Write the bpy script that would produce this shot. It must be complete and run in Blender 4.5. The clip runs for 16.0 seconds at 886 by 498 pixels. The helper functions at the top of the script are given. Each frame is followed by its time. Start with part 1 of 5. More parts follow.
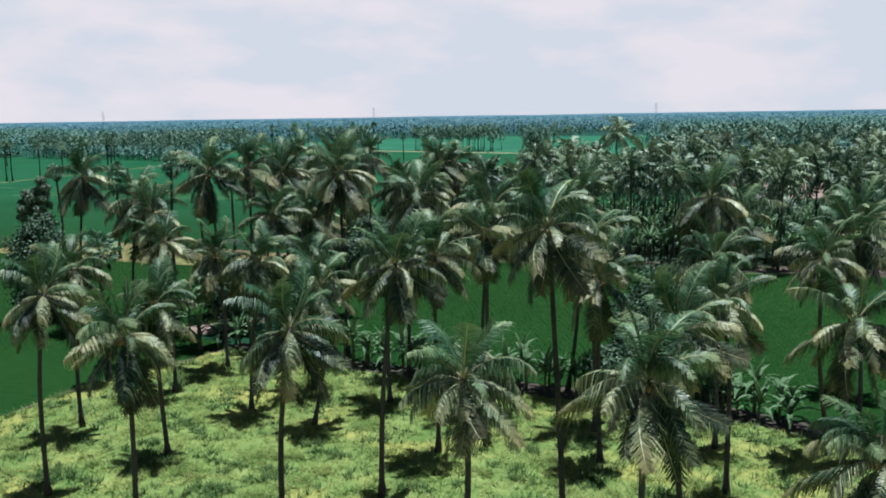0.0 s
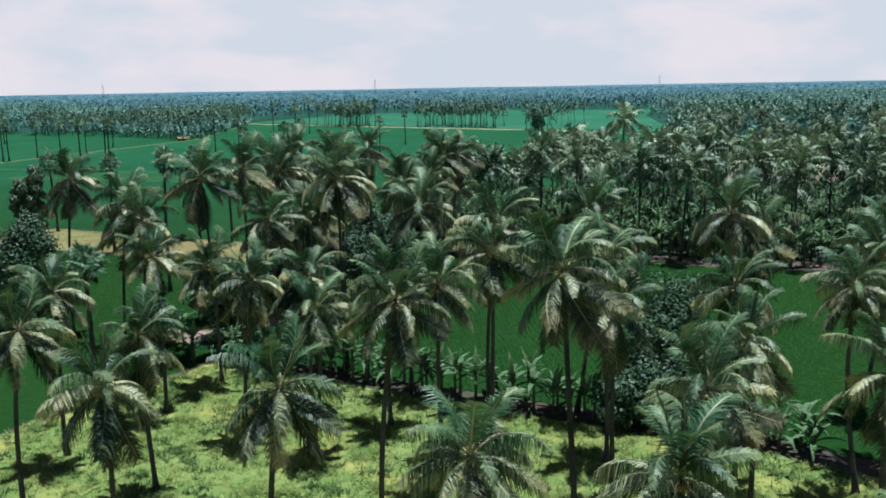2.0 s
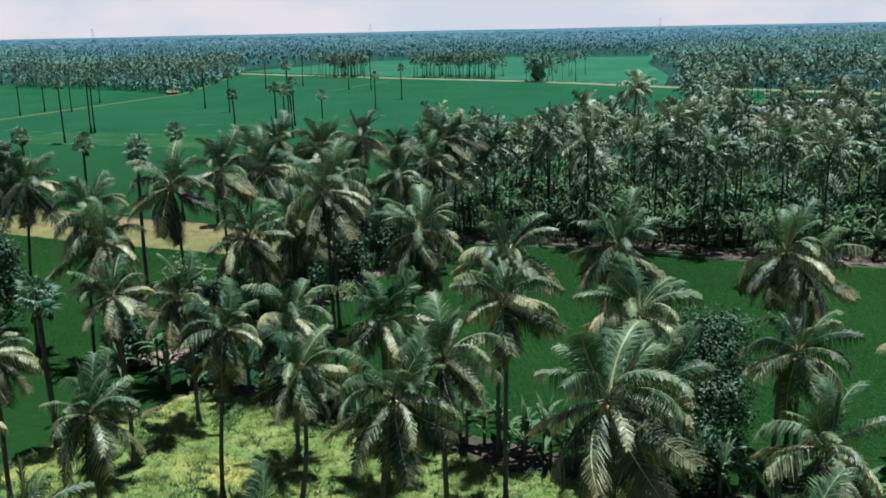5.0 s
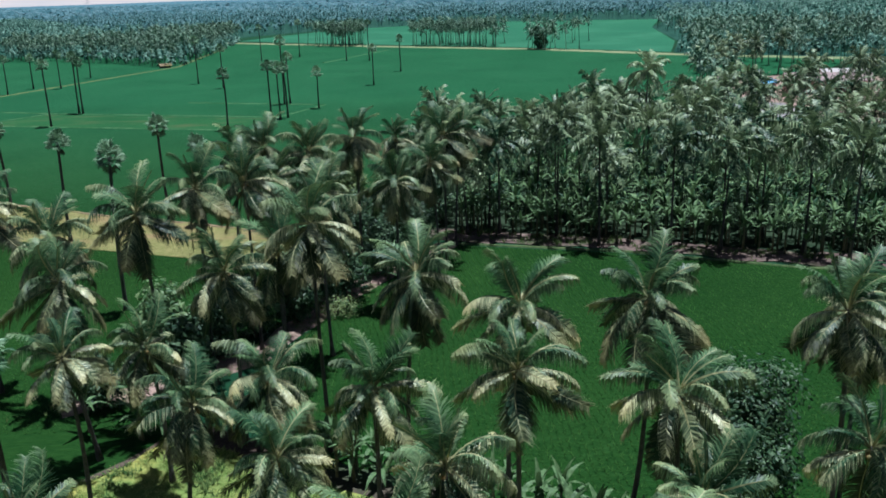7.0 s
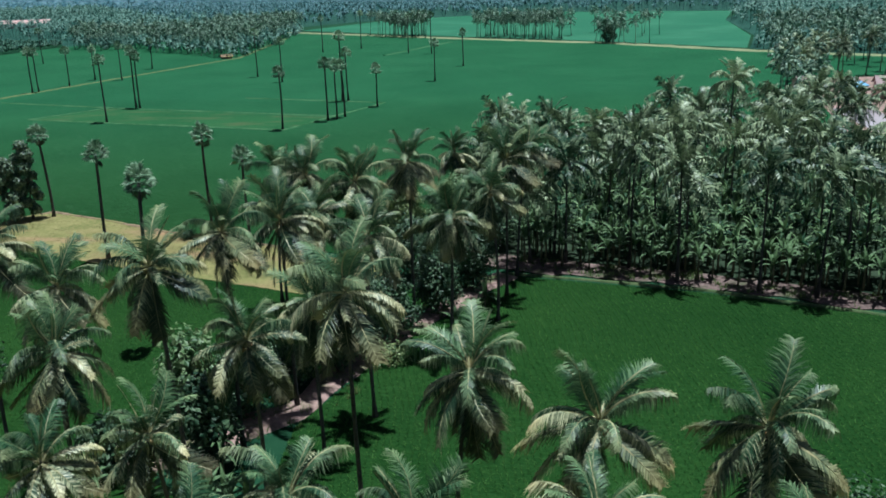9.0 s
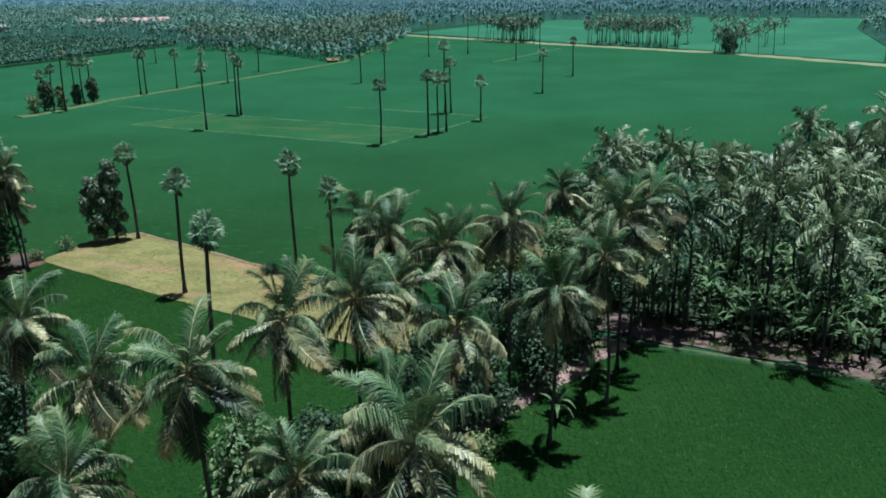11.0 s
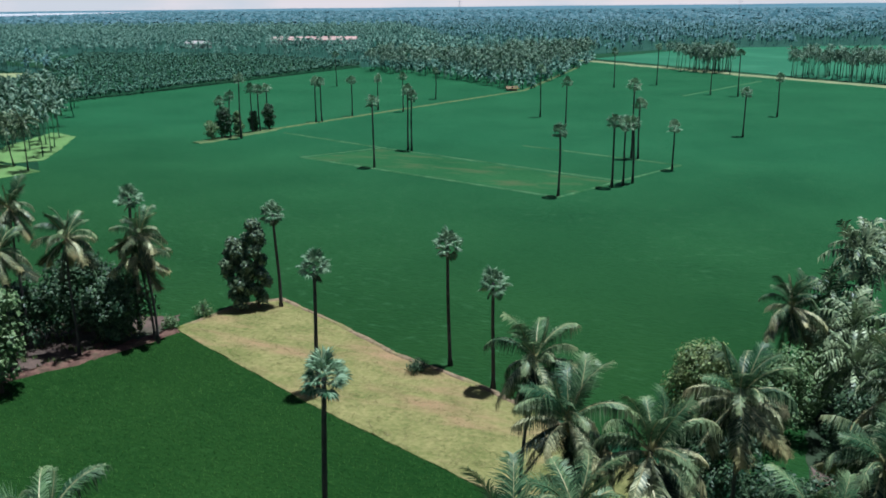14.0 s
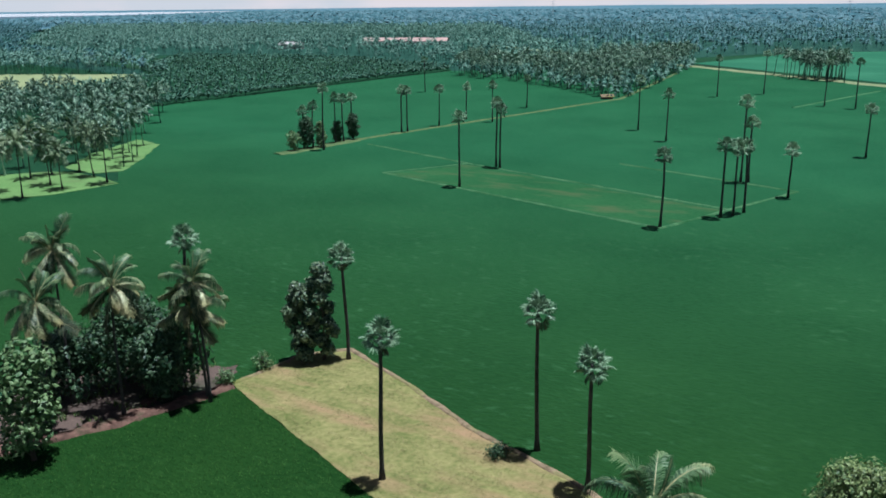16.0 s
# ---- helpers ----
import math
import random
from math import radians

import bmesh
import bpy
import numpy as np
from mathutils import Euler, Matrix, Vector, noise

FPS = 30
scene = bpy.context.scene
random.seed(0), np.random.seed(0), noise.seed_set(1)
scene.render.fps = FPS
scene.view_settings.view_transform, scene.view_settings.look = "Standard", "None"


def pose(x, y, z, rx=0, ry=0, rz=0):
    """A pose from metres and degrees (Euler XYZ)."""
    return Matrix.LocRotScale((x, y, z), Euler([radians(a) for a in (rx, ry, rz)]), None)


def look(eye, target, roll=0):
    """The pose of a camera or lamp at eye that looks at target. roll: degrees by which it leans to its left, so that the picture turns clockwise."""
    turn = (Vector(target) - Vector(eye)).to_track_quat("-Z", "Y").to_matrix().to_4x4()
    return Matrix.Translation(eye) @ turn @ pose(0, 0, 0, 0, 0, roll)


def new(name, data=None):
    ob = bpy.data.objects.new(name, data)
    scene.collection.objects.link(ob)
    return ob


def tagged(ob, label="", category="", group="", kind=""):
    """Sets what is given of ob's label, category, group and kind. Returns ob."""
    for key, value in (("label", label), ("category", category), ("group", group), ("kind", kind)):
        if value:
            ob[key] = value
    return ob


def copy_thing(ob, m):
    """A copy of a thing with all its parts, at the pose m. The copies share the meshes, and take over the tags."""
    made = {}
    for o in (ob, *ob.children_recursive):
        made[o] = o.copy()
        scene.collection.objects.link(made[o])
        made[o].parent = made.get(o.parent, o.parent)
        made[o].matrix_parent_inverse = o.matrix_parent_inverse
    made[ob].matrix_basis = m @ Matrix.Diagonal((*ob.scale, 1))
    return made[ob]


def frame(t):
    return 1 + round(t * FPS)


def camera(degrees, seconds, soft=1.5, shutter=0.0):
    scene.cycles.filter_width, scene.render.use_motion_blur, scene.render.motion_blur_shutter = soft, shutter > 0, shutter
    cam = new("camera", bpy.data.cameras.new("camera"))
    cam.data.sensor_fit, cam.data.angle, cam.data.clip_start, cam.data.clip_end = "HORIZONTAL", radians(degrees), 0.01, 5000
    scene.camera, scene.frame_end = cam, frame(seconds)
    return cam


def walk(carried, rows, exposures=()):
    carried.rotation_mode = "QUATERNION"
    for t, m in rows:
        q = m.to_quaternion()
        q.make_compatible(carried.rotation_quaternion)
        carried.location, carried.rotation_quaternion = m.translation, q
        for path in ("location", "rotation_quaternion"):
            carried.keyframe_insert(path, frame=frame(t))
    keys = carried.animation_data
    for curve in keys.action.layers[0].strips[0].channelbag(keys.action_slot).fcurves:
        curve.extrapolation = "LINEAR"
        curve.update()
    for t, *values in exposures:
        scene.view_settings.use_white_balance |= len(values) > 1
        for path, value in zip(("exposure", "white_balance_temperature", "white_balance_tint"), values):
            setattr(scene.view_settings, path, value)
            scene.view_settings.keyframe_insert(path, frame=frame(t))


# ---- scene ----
cam = camera(54.5, 16.0, soft=1.75)
PATH = [
    (0, (-1.511, 3.77, 23.473), (-1.477, 5.746, 23.167), -0.9),
    (0.5, (-1.459, 4.595, 24.174), (-1.428, 6.569, 23.859), -1.1),
    (1, (-1.459, 5.598, 24.878), (-1.43, 7.57, 24.546), -1.2),
    (1.5, (-1.452, 6.784, 25.594), (-1.424, 8.753, 25.242), -1.1),
    (2, (-1.474, 8.067, 26.3), (-1.446, 10.032, 25.93), -1.0),
    (2.5, (-1.474, 9.457, 27.094), (-1.447, 11.418, 26.702), -1.0),
    (3, (-1.553, 10.976, 27.856), (-1.524, 12.932, 27.442), -1.0),
    (3.5, (-1.557, 12.622, 28.621), (-1.529, 14.573, 28.186), -1.1),
    (4, (-1.66, 14.373, 29.359), (-1.629, 16.321, 28.904), -1.0),
    (4.2, (-1.721, 15.157, 29.556), (-1.688, 17.104, 29.097), -0.9),
    (6.3, (-1.512, 24.482, 32.933), (-1.485, 26.402, 32.375), -1.8),
    (6.5, (-1.429, 25.413, 33.072), (-1.404, 27.333, 32.512), -1.8),
    (7, (-1.285, 27.98, 33.779), (-1.261, 29.896, 33.203), -1.9),
    (7.5, (-1.174, 30.727, 34.412), (-1.151, 32.639, 33.824), -1.9),
    (8, (-1.096, 33.575, 34.964), (-1.116, 35.483, 34.365), -1.7),
    (8.5, (-1.067, 36.48, 35.508), (-1.136, 38.385, 34.904), -1.7),
    (8.7, (-1.108, 37.659, 35.613), (-1.194, 39.565, 35.013), -1.7),
    (10.8, (-2.247, 51.561, 38.192), (-2.561, 53.443, 37.593), -1.1),
    (11, (-2.457, 52.924, 38.305), (-2.797, 54.803, 37.711), -1.1),
    (11.5, (-3.192, 56.48, 38.818), (-3.601, 58.348, 38.232), -1.0),
    (12, (-4.08, 60.066, 39.383), (-4.559, 61.92, 38.804), -0.8),
    (12.5, (-5.095, 63.677, 39.937), (-5.638, 65.514, 39.365), -0.7),
    (13, (-6.211, 67.316, 40.507), (-6.815, 69.137, 39.942), -0.6),
    (13.5, (-7.42, 71.035, 41.099), (-8.083, 72.838, 40.541), -0.6),
    (14, (-8.676, 74.662, 41.653), (-9.393, 76.446, 41.103), -0.6),
    (14.5, (-9.979, 78.261, 42.283), (-10.745, 80.025, 41.733), -0.7),
    (15, (-11.367, 81.862, 42.976), (-12.18, 83.604, 42.426), -0.7),
    (15.5, (-13.041, 85.404, 43.488), (-13.899, 87.125, 42.939), -0.7),
    (16, (-14.977, 89.078, 43.984), (-15.875, 90.779, 43.433), -0.6),
]
walk(cam, [(t, look(eye, target, roll)) for t, eye, target, roll in PATH], exposures=[(0, 0.52, 5300, 8), (4, 0.50, 5300, 8), (8.7, 0.48, 5300, 8), (16, 0.44, 5300, 8)])

# ---- world, sun and exposure ----
world = bpy.data.worlds.new("sky")
scene.world = world
world.use_nodes = True
wt = world.node_tree
wt.nodes.clear()
SUN_TO = Vector((0.11, 0.12, 1.0)).normalized()


def node(tree, kind, **values):
    n = tree.nodes.new(kind)
    for key, value in values.items():
        n.inputs[key].default_value = value
    return n


sky = wt.nodes.new("ShaderNodeTexSky")
sky.sky_type = "NISHITA"
sky.sun_disc = False
sky.sun_elevation = math.asin(SUN_TO.z)
sky.sun_rotation = math.atan2(SUN_TO.x, SUN_TO.y)
sky.air_density, sky.dust_density, sky.ozone_density = 1.0, 1.5, 1.0
w_co = wt.nodes.new("ShaderNodeTexCoord")
w_map = node(wt, "ShaderNodeMapping", Scale=(1.0, 1.0, 2.6))
w_map.inputs["Location"].default_value = (0.3, 0.15, 0.4)
w_noise = node(wt, "ShaderNodeTexNoise", Scale=5.5, Detail=6.0, Roughness=0.5)
w_ramp = wt.nodes.new("ShaderNodeValToRGB")
w_ramp.color_ramp.elements[0].position, w_ramp.color_ramp.elements[1].position = 0.45, 0.60
w_ramp.color_ramp.elements[0].color, w_ramp.color_ramp.elements[1].color = (0.545, 0.508, 0.470, 1), (0.665, 0.552, 0.490, 1)
# bright summer haze with thin cloud low down, open sky overhead
w_sep = wt.nodes.new("ShaderNodeSeparateXYZ")
w_low = node(wt, "ShaderNodeMapRange")
w_low.inputs[1].default_value, w_low.inputs[2].default_value = 0.135, 0.21
w_low.inputs[3].default_value, w_low.inputs[4].default_value = 1.0, 0.0
w_haze = node(wt, "ShaderNodeBackground", Strength=0.94)
w_bg = node(wt, "ShaderNodeBackground", Strength=0.020)
w_mix = wt.nodes.new("ShaderNodeMixShader")
w_out = wt.nodes.new("ShaderNodeOutputWorld")
wt.links.new(w_co.outputs["Generated"], w_map.inputs["Vector"])
wt.links.new(w_co.outputs["Generated"], w_sep.inputs[0])
wt.links.new(w_sep.outputs["Z"], w_low.inputs[0])
wt.links.new(w_map.outputs["Vector"], w_noise.inputs["Vector"])
wt.links.new(w_noise.outputs["Fac"], w_ramp.inputs["Fac"])
wt.links.new(w_ramp.outputs["Color"], w_haze.inputs["Color"])
wt.links.new(sky.outputs["Color"], w_bg.inputs["Color"])
wt.links.new(w_low.outputs[0], w_mix.inputs["Fac"])
wt.links.new(w_bg.outputs["Background"], w_mix.inputs[1])
wt.links.new(w_haze.outputs["Background"], w_mix.inputs[2])
wt.links.new(w_mix.outputs[0], w_out.inputs["Surface"])

sun_data = bpy.data.lights.new("sun", "SUN")
sun_data.energy, sun_data.angle, sun_data.color = 5.0, radians(0.6), (1.0, 0.95, 0.86)
sun = new("sun", sun_data)
sun.matrix_world = look((0, 0, 300), Vector((0, 0, 300)) - SUN_TO)


# ---- materials ----
def surface(name, dark, light, scale=4.0, rough=0.7, fine=40.0, bump=0.3, bump_size=0.02, random_mix=0.25, third=None, big=0.15, trans=0.0, islands=False, spec=0.35, stretch=None):
    """A procedural surface: two colours mixed by a fine and a broad noise, with a relief."""
    m = bpy.data.materials.new(name)
    m.use_nodes = True
    t = m.node_tree
    b = t.nodes["Principled BSDF"]
    b.inputs["Roughness"].default_value = rough
    b.inputs["Specular IOR Level"].default_value = spec
    co = t.nodes.new("ShaderNodeTexCoord")
    small = node(t, "ShaderNodeTexNoise", Scale=fine, Detail=4.0)
    broad = node(t, "ShaderNodeTexNoise", Scale=scale, Detail=3.0)
    for n in (small, broad):
        t.links.new(co.outputs["Object"], n.inputs["Vector"])
    add = t.nodes.new("ShaderNodeMath")
    add.operation = "ADD"
    t.links.new(small.outputs["Fac"], add.inputs[0])
    t.links.new(broad.outputs["Fac"], add.inputs[1])
    source = add.outputs[0]
    if random_mix:
        rnd = t.nodes.new("ShaderNodeNewGeometry" if islands else "ShaderNodeObjectInfo")
        ma = t.nodes.new("ShaderNodeMath")
        ma.operation = "MULTIPLY_ADD"
        t.links.new(rnd.outputs["Random Per Island" if islands else "Random"], ma.inputs[0])
        ma.inputs[1].default_value = random_mix * 2
        t.links.new(source, ma.inputs[2])
        sub = t.nodes.new("ShaderNodeMath")
        sub.operation = "SUBTRACT"
        t.links.new(ma.outputs[0], sub.inputs[0])
        sub.inputs[1].default_value = random_mix
        source = sub.outputs[0]
    rng = node(t, "ShaderNodeMapRange")
    rng.inputs[1].default_value, rng.inputs[2].default_value = 0.65, 1.35
    t.links.new(source, rng.inputs[0])
    mix = t.nodes.new("ShaderNodeMixRGB")
    mix.inputs[1].default_value, mix.inputs[2].default_value = (*dark, 1), (*light, 1)
    t.links.new(rng.outputs[0], mix.inputs["Fac"])
    colour = mix.outputs["Color"]
    if third:
        patch = node(t, "ShaderNodeTexNoise", Scale=big, Detail=5.0, Roughness=0.6)
        if stretch:
            mp = node(t, "ShaderNodeMapping", Scale=stretch)
            mp.inputs["Rotation"].default_value = (0, 0, 0.5)
            t.links.new(co.outputs["Object"], mp.inputs["Vector"])
            t.links.new(mp.outputs["Vector"], patch.inputs["Vector"])
        else:
            t.links.new(co.outputs["Object"], patch.inputs["Vector"])
        pr = node(t, "ShaderNodeMapRange")
        pr.inputs[1].default_value, pr.inputs[2].default_value = 0.5, 0.68
        t.links.new(patch.outputs["Fac"], pr.inputs[0])
        mix2 = t.nodes.new("ShaderNodeMixRGB")
        mix2.inputs[2].default_value = (*third, 1)
        t.links.new(pr.outputs[0], mix2.inputs["Fac"])
        t.links.new(colour, mix2.inputs[1])
        colour = mix2.outputs["Color"]
    t.links.new(colour, b.inputs["Base Color"])
    if bump:
        bp = node(t, "ShaderNodeBump", Strength=bump, Distance=bump_size)
        t.links.new(small.outputs["Fac"], bp.inputs["Height"])
        t.links.new(bp.outputs["Normal"], b.inputs["Normal"])
    if trans:
        tr = t.nodes.new("ShaderNodeBsdfTranslucent")
        t.links.new(colour, tr.inputs["Color"])
        ms = node(t, "ShaderNodeMixShader", Fac=trans)
        out = t.nodes["Material Output"]
        t.links.new(b.outputs[0], ms.inputs[1])
        t.links.new(tr.outputs[0], ms.inputs[2])
        t.links.new(ms.outputs[0], out.inputs["Surface"])
    return m


def foliage(name, dark, light, tip, rough=0.46, trans=0.07, ends=0.9):
    """Glossy leaflets: each leaflet, each frond and each stretch of it has its own tone, and the outer ends turn yellow."""
    m = bpy.data.materials.new(name)
    m.use_nodes = True
    t = m.node_tree
    b = t.nodes["Principled BSDF"]
    b.inputs["Roughness"].default_value = rough
    b.inputs["Specular IOR Level"].default_value = 0.3
    co = t.nodes.new("ShaderNodeTexCoord")
    geo, info = t.nodes.new("ShaderNodeNewGeometry"), t.nodes.new("ShaderNodeObjectInfo")
    broad = node(t, "ShaderNodeTexNoise", Scale=1.1, Detail=3.0)
    t.links.new(co.outputs["Object"], broad.inputs["Vector"])
    value = None
    for source, weight in ((geo.outputs["Random Per Island"], 0.62), (info.outputs["Random"], 0.46), (broad.outputs["Fac"], 0.90)):
        ma = t.nodes.new("ShaderNodeMath")
        ma.operation = "MULTIPLY_ADD"
        t.links.new(source, ma.inputs[0])
        ma.inputs[1].default_value = weight
        ma.inputs[2].default_value = -0.60
        if value:
            t.links.new(value, ma.inputs[2])
        value = ma.outputs[0]
    rise = node(t, "ShaderNodeMapRange")
    rise.interpolation_type = "SMOOTHSTEP"
    rise.inputs[1].default_value, rise.inputs[2].default_value = 0.02, 0.84
    t.links.new(value, rise.inputs[0])
    mix = t.nodes.new("ShaderNodeMixRGB")
    mix.inputs[1].default_value, mix.inputs[2].default_value = (*dark, 1), (*light, 1)
    t.links.new(rise.outputs[0], mix.inputs["Fac"])
    far = t.nodes.new("ShaderNodeVectorMath")
    far.operation = "LENGTH"
    t.links.new(co.outputs["Object"], far.inputs[0])
    end = node(t, "ShaderNodeMapRange")
    end.inputs[1].default_value, end.inputs[2].default_value = 2.8, 5.2
    end.inputs[4].default_value = ends
    t.links.new(far.outputs["Value"], end.inputs[0])
    some = t.nodes.new("ShaderNodeMath")
    some.operation = "MULTIPLY"
    t.links.new(end.outputs[0], some.inputs[0])
    t.links.new(info.outputs["Random"], some.inputs[1])
    mix2 = t.nodes.new("ShaderNodeMixRGB")
    mix2.inputs[2].default_value = (*tip, 1)
    t.links.new(some.outputs[0], mix2.inputs["Fac"])
    t.links.new(mix.outputs["Color"], mix2.inputs[1])
    t.links.new(mix2.outputs["Color"], b.inputs["Base Color"])
    tr = t.nodes.new("ShaderNodeBsdfTranslucent")
    t.links.new(mix2.outputs["Color"], tr.inputs["Color"])
    ms = node(t, "ShaderNodeMixShader", Fac=trans)
    t.links.new(b.outputs[0], ms.inputs[1])
    t.links.new(tr.outputs[0], ms.inputs[2])
    t.links.new(ms.outputs[0], t.nodes["Material Output"].inputs["Surface"])
    return m


def rice(name, dark, light, pale, grain, streak, fleck, sheen, far=(1, 1, 1, 1)):
    """A closed canopy of young rice: broad tones, a fine grain, scattered pale dashes where the rows thin out, and the soft sheen of upright blades."""
    m = bpy.data.materials.new(name)
    m.use_nodes = True
    t = m.node_tree
    b = t.nodes["Principled BSDF"]
    b.inputs["Roughness"].default_value = 0.9
    b.inputs["Specular IOR Level"].default_value = 0.02
    b.inputs["Sheen Weight"].default_value = sheen
    b.inputs["Sheen Roughness"].default_value = 0.5
    b.inputs["Sheen Tint"].default_value = (0.30, 0.80, 0.58, 1)
    co = t.nodes.new("ShaderNodeTexCoord")
    turn = node(t, "ShaderNodeMapping", Scale=streak)
    turn.inputs["Rotation"].default_value = (0, 0, 0.42)
    t.links.new(co.outputs["Object"], turn.inputs["Vector"])
    broad = node(t, "ShaderNodeTexNoise", Scale=0.03, Detail=5.0, Roughness=0.6)
    fine = node(t, "ShaderNodeTexNoise", Scale=grain, Detail=3.0, Roughness=0.7)
    dash = node(t, "ShaderNodeTexNoise", Scale=0.55, Detail=4.0, Roughness=0.62)
    where = node(t, "ShaderNodeTexNoise", Scale=0.016, Detail=2.0)
    t.links.new(co.outputs["Object"], broad.inputs["Vector"])
    t.links.new(co.outputs["Object"], where.inputs["Vector"])
    for n in (fine, dash):
        t.links.new(turn.outputs["Vector"], n.inputs["Vector"])
    total = t.nodes.new("ShaderNodeMath")
    total.operation = "ADD"
    t.links.new(broad.outputs["Fac"], total.inputs[0])
    t.links.new(fine.outputs["Fac"], total.inputs[1])
    tone = node(t, "ShaderNodeMapRange")
    tone.inputs[1].default_value, tone.inputs[2].default_value = 0.72, 1.28
    t.links.new(total.outputs[0], tone.inputs[0])
    mix = t.nodes.new("ShaderNodeMixRGB")
    mix.inputs[1].default_value, mix.inputs[2].default_value = (*dark, 1), (*light, 1)
    t.links.new(tone.outputs[0], mix.inputs["Fac"])
    # view angle and haze painted in: darker near side, paler bluer far side
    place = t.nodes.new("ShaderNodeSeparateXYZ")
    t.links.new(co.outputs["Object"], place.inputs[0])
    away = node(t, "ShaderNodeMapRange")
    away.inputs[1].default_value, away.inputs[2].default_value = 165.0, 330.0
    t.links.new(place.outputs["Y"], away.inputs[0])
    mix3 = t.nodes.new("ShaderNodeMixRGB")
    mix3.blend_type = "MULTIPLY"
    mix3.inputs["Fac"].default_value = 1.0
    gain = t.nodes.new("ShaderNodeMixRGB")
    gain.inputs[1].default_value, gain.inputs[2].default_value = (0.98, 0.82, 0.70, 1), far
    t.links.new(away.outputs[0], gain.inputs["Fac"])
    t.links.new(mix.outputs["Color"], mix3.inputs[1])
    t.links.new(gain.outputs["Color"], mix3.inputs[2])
    mix = mix3
    thin = node(t, "ShaderNodeMapRange")
    thin.inputs[1].default_value, thin.inputs[2].default_value, thin.inputs[4].default_value = 0.57, 0.74, fleck
    t.links.new(dash.outputs["Fac"], thin.inputs[0])
    patch = node(t, "ShaderNodeMapRange")
    patch.inputs[1].default_value, patch.inputs[2].default_value, patch.inputs[3].default_value = 0.40, 0.58, 0.15
    t.links.new(where.outputs["Fac"], patch.inputs[0])
    amount = t.nodes.new("ShaderNodeMath")
    amount.operation = "MULTIPLY"
    t.links.new(thin.outputs[0], amount.inputs[0])
    t.links.new(patch.outputs[0], amount.inputs[1])
    mix2 = t.nodes.new("ShaderNodeMixRGB")
    mix2.inputs[2].default_value = (*pale, 1)
    t.links.new(amount.outputs[0], mix2.inputs["Fac"])
    t.links.new(mix.outputs["Color"], mix2.inputs[1])
    t.links.new(mix2.outputs["Color"], b.inputs["Base Color"])
    bp = node(t, "ShaderNodeBump", Strength=0.8, Distance=0.3)
    t.links.new(fine.outputs["Fac"], bp.inputs["Height"])
    t.links.new(bp.outputs["Normal"], b.inputs["Normal"])
    return m


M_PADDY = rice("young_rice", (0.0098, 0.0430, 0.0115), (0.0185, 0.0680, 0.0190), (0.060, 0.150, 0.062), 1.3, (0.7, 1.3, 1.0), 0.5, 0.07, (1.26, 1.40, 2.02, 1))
M_PADDY_THIN = surface("thin_rice", (0.016, 0.066, 0.024), (0.030, 0.096, 0.034), 0.05, 0.9, 0.9, 0.6, 0.2, 0, third=(0.058, 0.090, 0.038), big=0.11, spec=0.02, stretch=(0.6, 1.6, 1.0))
M_PADDY_NEAR = rice("dense_rice", (0.0078, 0.0370, 0.0085), (0.0185, 0.0640, 0.0145), (0.042, 0.108, 0.028), 1.6, (0.6, 1.5, 1.0), 0.3, 0.02, (1.0, 0.86, 0.74, 1))
# Paler, bluer green paints distance haze onto the far field.
M_PADDY_FAR = surface("haze_paled_rice", (0.026, 0.105, 0.057), (0.040, 0.135, 0.072), 0.02, 0.9, 0.5, 0.6, 0.2, 0, third=(0.046, 0.146, 0.08), big=0.02, spec=0.02)
M_RICE = surface("rice_blades", (0.014, 0.060, 0.012), (0.078, 0.172, 0.040), 0.05, 0.7, 1.0, 0, 0, 0.5, islands=True, trans=0.4, spec=0.05)
# Shade of trees and ditch is put into this earth colour.
M_EARTH = surface("shade_dark_earth", (0.030, 0.022, 0.018), (0.120, 0.080, 0.062), 0.2, 0.9, 3.0, 0.6, 0.1, 0, third=(0.022, 0.045, 0.015), big=0.08)
M_GROUND = surface("green_ground", (0.009, 0.036, 0.018), (0.02, 0.06, 0.027), 0.01, 0.9, 0.4, 0.5, 0.2, 0, third=(0.02, 0.034, 0.018), big=0.008, spec=0.02)
M_GRASS = surface("rough_grass", (0.092, 0.158, 0.038), (0.230, 0.275, 0.082), 0.30, 0.9, 1.1, 0.35, 0.2, 0, third=(0.40, 0.335, 0.085), big=0.075, spec=0.05)
M_BLADE = surface("grass_blades", (0.125, 0.215, 0.048), (0.40, 0.43, 0.145), 0.3, 0.8, 3.0, 0, 0, 0.45, islands=True, trans=0.45, spec=0.1)
M_STRAW = surface("dry_stubble", (0.100, 0.118, 0.034), (0.255, 0.228, 0.092), 0.22, 0.9, 1.6, 0.7, 0.2, 0, third=(0.29, 0.185, 0.105), big=0.09, spec=0.05, stretch=(0.5, 1.6, 1.0))
M_LAWN = surface("bright_grass", (0.070, 0.155, 0.036), (0.135, 0.235, 0.068), 0.1, 0.9, 1.5, 0.5, 0.1, 0, third=(0.10, 0.165, 0.05), big=0.12)
M_YELLOW = surface("yellow_field", (0.17, 0.215, 0.09), (0.25, 0.27, 0.13), 0.02, 0.9, 0.5, 0.3, 0.1, 0)
# The blue of distant haze is mixed into this woods colour.
M_HAZE = surface("haze_tinted_woods", (0.055, 0.115, 0.145), (0.11, 0.185, 0.215), 0.004, 1.0, 0.05, 0.0, 0.1, 0, spec=0.0)
